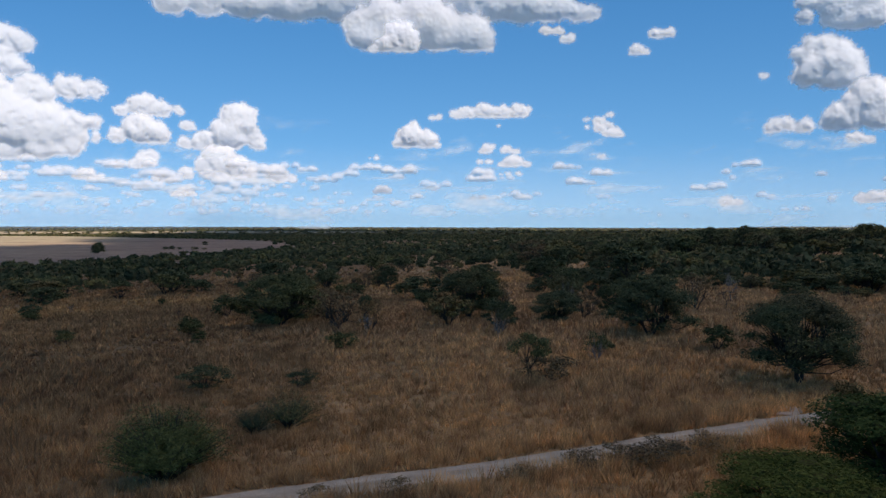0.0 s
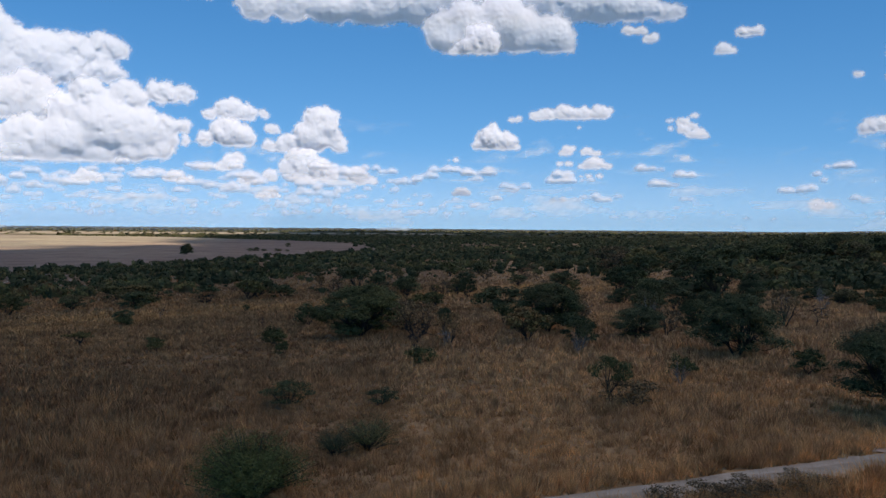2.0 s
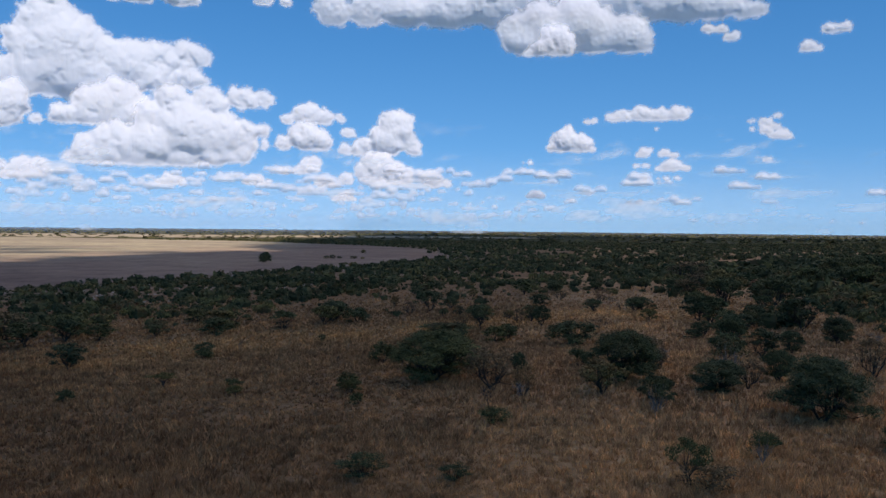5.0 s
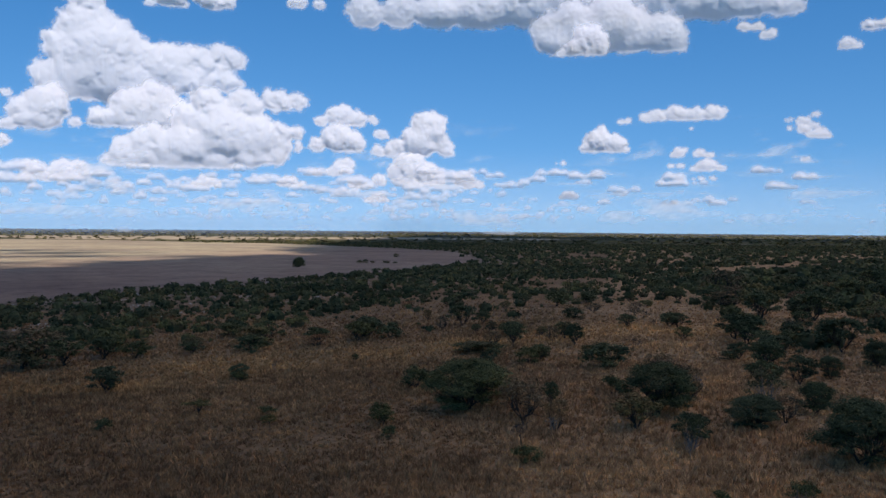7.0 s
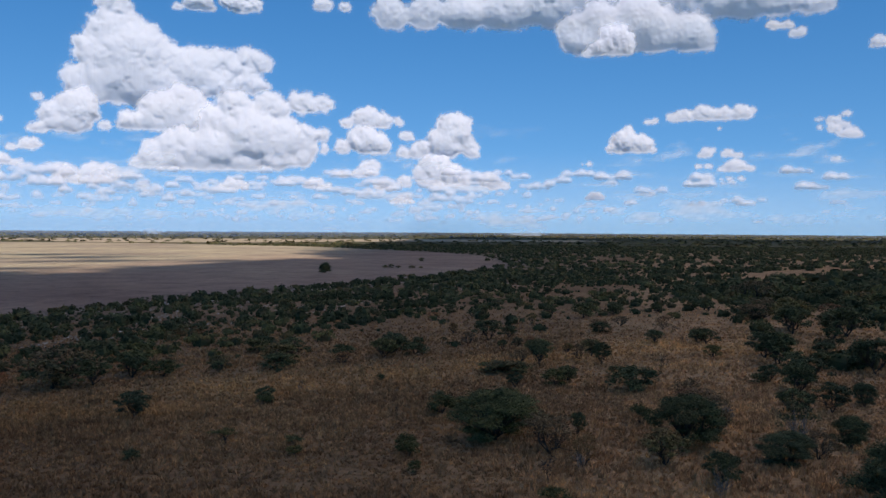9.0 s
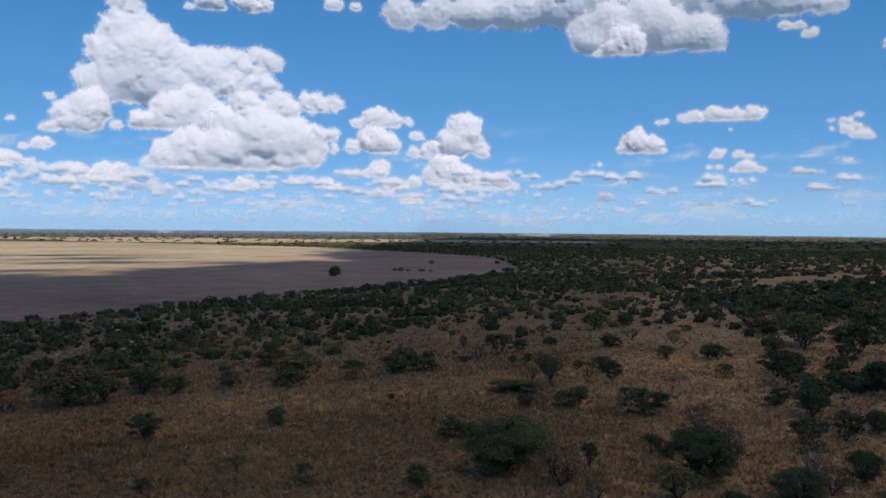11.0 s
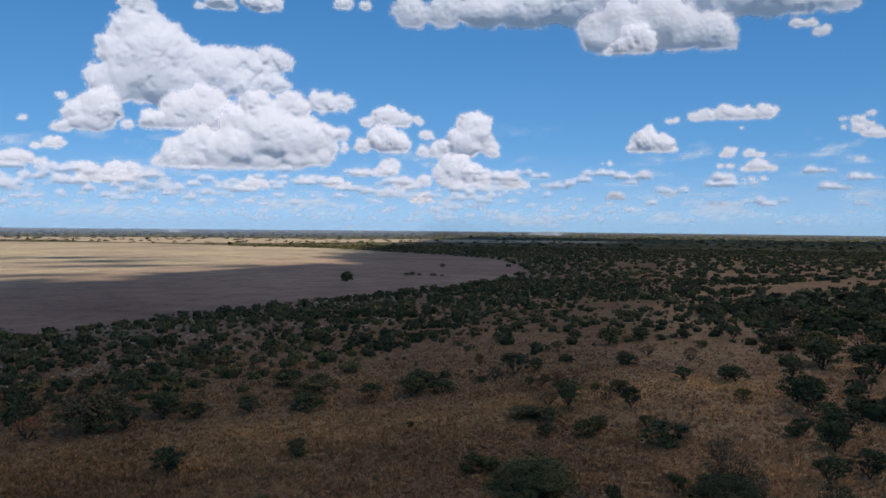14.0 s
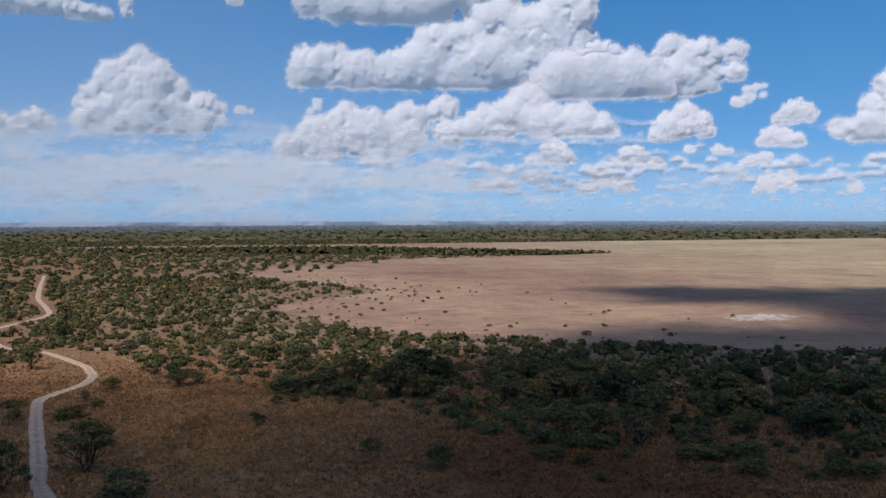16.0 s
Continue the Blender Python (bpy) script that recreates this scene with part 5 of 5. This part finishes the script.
GREEN_TREE = "acacia tree with a dark green crown in dry grass"
TREES, BUSHES = "trees on the plain", "bushes"
protos = {
    "acacia_near": [tagged(acacia(s, 23000, 0.0215, M_LEAF, 0.15, 50, 4, 0.5), GREEN_TREE, "tree", TREES) for s in (1, 2, 3)],
    "acacia_front": [tagged(acacia(5, 42000, 0.0165, M_LEAF, 0.27, 72, 3, 0.55, None, 0.30, 0.12, 0.92), "full acacia tree with layered dark green foliage near the track", "tree", TREES)],
    "acacia_mid": [tagged(acacia(s, 1900, 0.058, M_LEAF, low, 26, n, 0.5), GREEN_TREE, "tree", TREES) for s, low, n in ((11, 0.34, 3), (12, 0.46, 2), (13, 0.26, 4), (14, 0.40, 3))],
    "thicket": [tagged(acacia(4, 42000, 0.0175, M_THICKET, 0.16, 52, 5, 0.45), GREEN_TREE, "tree", TREES)],
    "bush_near": [tagged(fan_bush("bush", 21, 1500, 0.024, M_GREEN), "large rounded fresh-green bush beside the track", "bush", BUSHES)],
    "bush": [tagged(bush("bush", s, 1250, 0.066, M_LEAF, n), "dense dark green bush in dry grass", "bush", BUSHES) for s, n in ((31, 14), (32, 18), (33, 11), (34, 16))],
    "shrub": [tagged(bush("shrub", s, 1000, 0.066, M_GREY, 12, 0.5, 0.22), "low grey-green shrub in dry grass", "shrub", "shrubs") for s in (41, 42, 43)],
    "feathery_shrub": [tagged(fan_bush("shrub", 22, 420, 0.032, M_LEAF, 12, 0.6, -0.3), "thin wispy dark shrub in dry grass", "shrub", "shrubs")],
    "spread_shrub": [tagged(acacia(s, 3400, 0.036, M_LEAF, 0.22, 20, 4, 0.32, None, 0.14, 0.10), "low spreading dark grey-green shrub in dry grass", "shrub", "shrubs") for s in (45, 46)],
    "dead": [tagged(dead_tree(s, M_BARK), "leafless dark dead tree with crooked limbs", "dead tree", "dead trees") for s in (51, 52)],
    "flat_acacia": [tagged(acacia(s, 1600, 0.045, M_GREY, 0.55, 14, 2, 0.3, None, 0.42, 0.12), "small flat-topped grey-green acacia on a bare trunk", "tree", TREES) for s in (61, 62)],
    "dry_bush": [tagged(bush("dry_bush", s, 900, 0.06, M_TWIG, 12, 0), "dark leafless thorn bush in dry grass", "bush", BUSHES) for s in (71, 72)],
    "thorn_tree": [tagged(acacia(s, 900, 0.05, M_TWIG, 0.30, 24, 4, 0, None, 0.26, 0.22), "dark thorn tree, almost leafless, with arching limbs", "tree", TREES) for s in (81, 82, 83)],
    "pale_tree": [tagged(acacia(91, 700, 0.05, M_GREY, 0.40, 18, 3, 0, M_PALE, 0.30, 0.16), "thin grey-green tree with bleached limbs", "tree", TREES)],
    "pale": [tagged(dead_tree(53, M_PALE), "bleached grey dead tree with fine twigs", "dead tree", "dead trees")],
}
used = {k: 0 for k in protos}


def plant(kind, x, y, w, h):
    """Sets one plant of that kind at its place, width and height; the first of each shape is the one it was built as."""
    shapes = protos[kind]
    i = used[kind]
    used[kind] += 1
    src = shapes[i % len(shapes)]
    m = Matrix.Translation((x, y, float(terrain(x, y)) - 0.02)) @ Matrix.Rotation(1.7 * i + x, 4, 'Z')
    ob = src if i < len(shapes) else copy_thing(src, m)
    ob.matrix_basis = m @ Matrix.Diagonal((w, w, h, 1))
    return ob


for x, y, w, h in ACACIA_NEAR:
    plant("acacia_near", x, y, w * 1.02, h * 1.02)
plant("acacia_front", 25.0, 58.8, 8.4, 6.5)
for x, y, w, h in BUSH_NEAR:
    plant("bush_near", x, y, w * 0.98, h * 0.98)
for x, y, w, h in ((19.5, 33, 9.5, 4.9), (13.2, 30.5, 7.5, 2.9), (23.5, 37.5, 6.5, 4.0)):
    tagged(plant("thicket", x, y, w, h), "broad acacia thicket close to the track")
for x, y, w, h in ((9.7, 40.2, 1.9, 1.1), (11.2, 40.8, 1.6, 1.1), (12.8, 41.7, 1.7, 0.9), (14.6, 43.0, 1.4, 0.7), (6.5, 39.7, 1.1, 0.8), (7.9, 40.1, 1.1, 0.8), (5.2, 39.0, 1.0, 0.6),
                   (6.5, 40.6, 1.9, 0.9), (8.6, 41.0, 2.2, 1.0), (10.5, 42.0, 2.0, 1.0), (-2.1, 36.9, 1.6, 0.8), (13.3, 43.4, 1.8, 0.9), (-5.6, 36.4, 1.5, 0.7), (3.2, 38.6, 1.6, 0.7)):
    tagged(plant("dry_bush", x + 0.2, y - 0.5, w * 1.2, h), "low reddish-brown scrub along the edge of the track")
tagged(plant("shrub", 22.4, 46.2, 2.6, 2.9), "tall grey-green shrub beside the track")
for x, y, w, h in ACACIA_MID:
    plant("acacia_mid", x, y, w * 1.08, h * 1.12)
for k, (x, y, w, h) in enumerate(BUSH + BUSH_MORE + BUSH_REST + CLEARING + CLEARING_MORE + CLEARING_REST):
    kind = "thorn_tree" if k % 9 == 4 else "acacia_mid" if h > 0.62 * w else "bush"
    plant(kind, x, y, w * 1.08, h * 1.1)
for x, y, w, h in SHRUB + SHRUB_MORE:
    near = math.hypot(x, y)
    plant("feathery_shrub" if near < 55 else "spread_shrub" if near < 66 else "shrub", x, y, w * 1.15, h * 1.15)
for k, (x, y, w, h) in enumerate(DEAD):
    plant("pale" if k % 4 == 3 else "dead", x, y, w, h)
for x, y, w, h in PALE_DEAD:
    plant("pale", x, y, w, h)
for x, y, w, h in FLAT_ACACIA:
    plant("flat_acacia", x, y, w, h)
for x, y, w, h in DRY_BUSH:
    plant("dry_bush", x, y, w, h)
for x, y, w, h in BROWN_BUSH + THORN:
    plant("thorn_tree", x, y, w, h * 1.1)
for x, y, w, h in ((16, 107.9, 5.5, 5.6), (5.8, 85, 3.4, 4.0), (12.6, 68.4, 2.6, 2.8)):
    plant("pale_tree", x, y, w, h)
r_ridge = np.random.default_rng(79)
for k in range(26):
    a, q = radians(13 + 17 * k / 26 + float(r_ridge.normal(0, 0.4))), float(r_ridge.uniform(280, 420))
    w = float(r_ridge.uniform(8, 13))
    tagged(plant("acacia_mid", q * math.sin(a), q * math.cos(a), w, w * float(r_ridge.uniform(0.62, 0.85))), "tall acacia standing out above the bush")
# on the pan: a lone tree, a few low bushes and the thicket on its shore
tagged(plant("bush", -249, 608, 10.5, 9.0), "lone dark rounded tree on the bare pan")
for x, y, w, h in ((-248.2, 605.6, 8.8, 7.4), (-250.5, 606.5, 7.0, 5.2), (-231, 700, 5.5, 3.4), (-226, 702, 6.5, 3.8), (-219, 700, 5, 2.6), (-207, 702, 7, 2.8), (-200, 705, 4.5, 2.2), (-240, 850, 7, 4.5), (-262, 258, 13.5, 7.6), (-253, 264, 7, 3.6), (-320, 128, 5, 2.6), (-300, 118, 4, 2)):
    plant("bush", x, y, w, h)


r_grove = np.random.default_rng(78)
GROVE = np.array([(-236, 4), (-210, 32), (-178, 60), (-156, 92), (-146, 118), (-192, 158), (-222, 132), (-240, 92), (-262, 48)], float)
gx, gy = r_grove.uniform(-265, -140, 400), r_grove.uniform(0, 165, 400)
ok = inside(GROVE, gx, gy)
for x, y in list(zip(gx[ok], gy[ok]))[:46]:
    w = float(r_grove.uniform(5.5, 10.5))
    tagged(plant("acacia_mid", float(x), float(y), w, w * float(r_grove.uniform(0.58, 0.8))), "dark acacia in the grove south of the pan")


r_pan = np.random.default_rng(77)
px, py = r_pan.uniform(-600, -300, 900), r_pan.uniform(20, 230, 900)
d = edge_distance(PAN, px, py)
ok = inside(PAN, px, py) & (r_pan.uniform(0, 1, 900) < np.exp(-d / 45) * 0.9)
for x, y in list(zip(px[ok], py[ok]))[:70]:
    w = float(r_pan.uniform(1.2, 3.4))
    tagged(plant("shrub", float(x), float(y), w, w * 0.6), "small dark shrub on the bare pan")


# ---- bushland ----
def patchiness(x, y, s, seed):
    return np.array([noise.fractal((a * s, b * s, seed), 1.0, 2.0, 3) for a, b in zip(x, y)])


CLEAR_EAST = np.array([(-95, 25), (-120, 105), (-75, 150), (-45, 190), (-30, 250), (15, 285), (30, 220), (26, 162), (60, 128), (76, 62), (40, 20)], float)
SPARSE = np.array([(-95, 25), (-125, 110), (-118, 170), (-95, 225), (-80, 290), (-30, 325), (30, 330), (62, 290), (52, 200), (50, 120), (70, 60), (40, 20)], float)
CLEAR_FAR = np.array([(40, 515), (115, 520), (165, 640), (140, 730), (70, 650)], float)
CLEAR_WEST = np.array([(-95, 25), (-120, 105), (-128, 80), (-150, 60), (-190, 30), (-215, 10), (-240, -5), (-262, -30), (-300, -45), (-330, -70), (-250, -75), (-130, -60)], float)


def cover(x, y):
    """How much of the plain the bushes take up at each place, from none to all."""
    d = edge_distance(PAN, x, y)
    belt = np.clip(1.35 - d / 110, 0, 1)
    west = smooth(-170, -300, x) * smooth(250, 60, y) * smooth(0.25, -0.15, patchiness(x, y, 0.03, 21.0))
    c = 0.60 + 0.4 * belt + 0.30 * west + (0.85 - 0.35 * west) * patchiness(x, y, 0.012, 4.0)
    c = c + 0.8 * smooth(900, 1800, np.hypot(x, y))
    c = np.where(((0.905 * (x + 900) + 0.426 * (y - 2060)) / 1150) ** 2 + ((0.905 * (y - 2060) - 0.426 * (x + 900)) / 420) ** 2 < 1, 0.35 + 0.3 * (c - 1), c)
    west = smooth(-250, -380, x) * smooth(320, 120, y)
    c = c * (1 - 0.55 * west * np.exp(-d / 30))
    spit = np.exp(-((x + 560) / 110) ** 2 - ((y - 40) / 70) ** 2)
    c = c * (1 - 0.6 * spit)
    c = np.where(inside(PAN, x, y), np.where(d < 70, (0.10 + 0.30 * west) * np.exp(-d / (7 + 16 * west)), -1), c)
    c = np.where(inside(SPARSE, x, y) | inside(CLEAR_FAR, x, y), 0.06 + 0.12 * (c - 0.6), c)
    c = np.where(inside(CLEAR_EAST, x, y) | inside(CLEAR_WEST, x, y), -1, c)
    c = np.where(edge_distance(ROAD, x, y, False) < 5, -1, c)
    return c


def scatter(r0, r1, cell, r):
    x, y = np.meshgrid(np.arange(-r1, r1, cell), np.arange(-r1, r1, cell))
    x = (x + r.uniform(-0.45, 0.45, x.shape) * cell).ravel()
    y = (y + r.uniform(-0.45, 0.45, y.shape) * cell).ravel()
    a = np.degrees(np.arctan2(x, y))
    q = np.hypot(x, y)
    keep = (q > r0) & (q < r1) & (a > -112) & (a < 42)
    x, y = x[keep], y[keep]
    keep = r.uniform(0, 1, len(x)) < cover(x, y)
    return x[keep], y[keep]


r_near = np.random.default_rng(5)
nx, ny = scatter(60, 700, 4.8, r_near)
order = np.argsort(np.hypot(nx, ny))
nx, ny = nx[order], ny[order]
east = smooth(-10, 60, nx) * smooth(90, 140, ny)
nw = (1.5 + 6.4 * r_near.uniform(0, 1, len(nx)) ** 2.6) * (1 + 0.5 * east) * np.where(inside(PAN, nx, ny), 0.45, 1.0)
nw = nw * (1 + 0.15 * np.exp(-edge_distance(PAN, nx, ny) / 60) * smooth(-420, -300, nx))
nh = nw ** 0.85 * r_near.uniform(0.5, 0.85, len(nx))
SINGLE = 150
for i in range(SINGLE):
    kind = "acacia_mid" if nx[i] > 15 and i % 2 else "bush" if i % 7 else "acacia_mid" if i % 14 else "shrub"
    plant(kind, float(nx[i]), float(ny[i]), float(nw[i]), float(nh[i]) * (1.2 if kind == "acacia_mid" else 1.0))
pieces, tones = [], []


def add_bushes(x, y, w, h, n, leaf, up=0.2):
    """Joins bushes to the far bushland, each with a green, olive or brown tone of its own."""
    tone = np.clip(0.40 + 0.55 * patchiness(x, y, 0.015, 31.0) + 0.17 * r_near.normal(0, 1, len(x)), 0, 1)
    pieces.append(far_bushes(x, y, w, h, n, leaf, r_near, up))
    tones.append(np.repeat(tone, 3 * n))
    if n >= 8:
        # inner shells get a darker tone, shade put into their colour
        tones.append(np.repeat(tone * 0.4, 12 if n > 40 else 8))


q = np.hypot(nx, ny)
for lo, hi, n, leaf in ((0, 170, 270, 0.103), (170, 260, 165, 0.127), (260, 420, 58, 0.176), (420, 1e4, 14, 0.33)):
    k = (np.arange(len(nx)) >= SINGLE) & (q >= lo) & (q < hi)
    add_bushes(nx[k], ny[k], nw[k], nh[k], n, leaf)
mx, my = scatter(700, 1700, 14.0, r_near)
mw = r_near.uniform(5, 12, len(mx))
add_bushes(mx, my, mw, r_near.uniform(2.5, 4.4, len(mx)), 9, 0.30, 0.6)
fx, fy = scatter(1700, 4940, 46.0, r_near)
fw = r_near.uniform(9, 20, len(fx))
add_bushes(fx, fy, fw, r_near.uniform(1.8, 3.2, len(fx)), 7, 0.6, 1.6)
v, f = joined(pieces)
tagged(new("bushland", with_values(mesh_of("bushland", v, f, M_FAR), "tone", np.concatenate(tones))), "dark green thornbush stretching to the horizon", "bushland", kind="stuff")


# ---- dry grass ----
def grass(r0, r1, a0, a1, count, tall, blades, width, r):
    q = np.sqrt(r.uniform(r0 ** 2, r1 ** 2, count))
    a = np.radians(r.uniform(a0, a1, count))
    x, y = q * np.sin(a), q * np.cos(a)
    keep = ~inside(PAN, x, y) & (edge_distance(ROAD, x, y, False) > r.uniform(1.3, 2.3, count)) & (r.uniform(0, 1, count) < (r1 - q) / (0.22 * r1))
    thin = patchiness(x[keep], y[keep], 0.05, 9.0)
    x, y, thin = x[keep], y[keep], np.maximum(thin, -0.7)
    return tufts(x, y, tall * r.uniform(0.4, 1.1, len(x)) * (0.85 + 0.5 * thin), blades, width, r)


def tufts(x, y, h, blades, width, r):
    k = len(x)
    ang = r.uniform(0, 2 * math.pi, (k, blades))
    off = r.uniform(0.02, 0.22, (k, blades))
    bx, by = x[:, None] + off * np.cos(ang), y[:, None] + off * np.sin(ang)
    bz = terrain(bx, by) - 0.03
    lean = r.uniform(0.12, 0.75, (k, blades)) * h[:, None]
    hh = h[:, None] * r.uniform(0.6, 1.1, (k, blades))
    turn = r.uniform(0, math.pi, (k, blades))
    wx, wy = width * np.cos(turn), width * np.sin(turn)
    tip = np.stack([bx + lean * np.cos(ang), by + lean * np.sin(ang), bz + hh], 2)
    v = np.stack([np.stack([bx - wx, by - wy, bz], 2), np.stack([bx + wx, by + wy, bz], 2), tip], 2).reshape(-1, 3)
    return v, np.arange(len(v)).reshape(-1, 3)


def verge(r, count):
    """Tall golden tufts along both edges of the near track."""
    k = r.integers(20, 110, count)
    side = r.choice([-1.0, 1.0], count) * r.uniform(1.6, 3.6, count)
    d = np.gradient(ROAD, axis=0)
    d /= np.linalg.norm(d, axis=1, keepdims=True)
    x, y = ROAD[k, 0] - d[k, 1] * side + r.normal(0, 0.5, count), ROAD[k, 1] + d[k, 0] * side + r.normal(0, 0.5, count)
    keep = edge_distance(ROAD, x, y, False) > 1.45
    return tufts(x[keep], y[keep], r.uniform(0.6, 1.25, keep.sum()), 26, 0.022, r)


r_grass = np.random.default_rng(9)
v, f = joined([verge(r_grass, 900), grass(26, 66, -36, 32, 12500, 0.85, 14, 0.027, r_grass), grass(58, 92, -48, 32, 15000, 0.85, 8, 0.055, r_grass),
               grass(72, 165, -62, 32, 44000, 0.85, 6, 0.11, r_grass), grass(118, 260, -70, 32, 44000, 0.85, 4, 0.2, r_grass),
               grass(140, 340, -112, 30, 30000, 0.8, 3, 0.26, r_grass),
               grass(95, 300, -112, -68, 36000, 0.85, 4, 0.17, r_grass)])
me = mesh_of("dry_grass", v, f, M_GRASS)
gold = np.repeat(golden(v[::3, 0], v[::3, 1]), 3)
with_values(me, "gold", gold)
with_values(me, "brown", np.repeat(browner(v[::3, 0], v[::3, 1]), 3))
tagged(new("dry_grass", me), "tall straw-coloured tufts of dry grass", "grass", kind="stuff")


# ---- pale stones along the shore of the pan ----
def shore_stones(count, r):
    x, y = r.uniform(-330, 60, count * 12), r.uniform(-60, 520, count * 12)
    d = edge_distance(PAN, x, y)
    keep = ~inside(PAN, x, y) & (d > 6) & (d < 105)
    x, y = x[keep], y[keep]
    keep = patchiness(x, y, 0.03, 15.0) > 0.05
    x, y = x[keep][:count], y[keep][:count]
    k = len(x)
    s = 0.14 + 0.6 * r.uniform(0, 1, k) ** 2
    a = np.linspace(0, 2 * math.pi, 7, endpoint=False)[None, :] + r.uniform(0, 6, (k, 1))
    q = s[:, None] * r.uniform(0.6, 1.15, (k, 7))
    px, py = x[:, None] + q * np.cos(a), y[:, None] + q * np.sin(a)
    rim = np.stack([px, py, terrain(px, py) + 0.02], 2)
    top = np.stack([x, y, terrain(x, y) + 0.06 + 0.18 * s], 1)[:, None, :]
    v = np.concatenate([rim, top], 1).reshape(-1, 3)
    f = np.array([[i * 8 + j, i * 8 + (j + 1) % 7, i * 8 + 7] for i in range(k) for j in range(7)])
    tagged(new("pale_stones", mesh_of("pale_stones", v, f, M_CRUST)), "scattered whitish limestone rubble between the bushes", "stones", kind="stuff")


shore_stones(5200, np.random.default_rng(61))
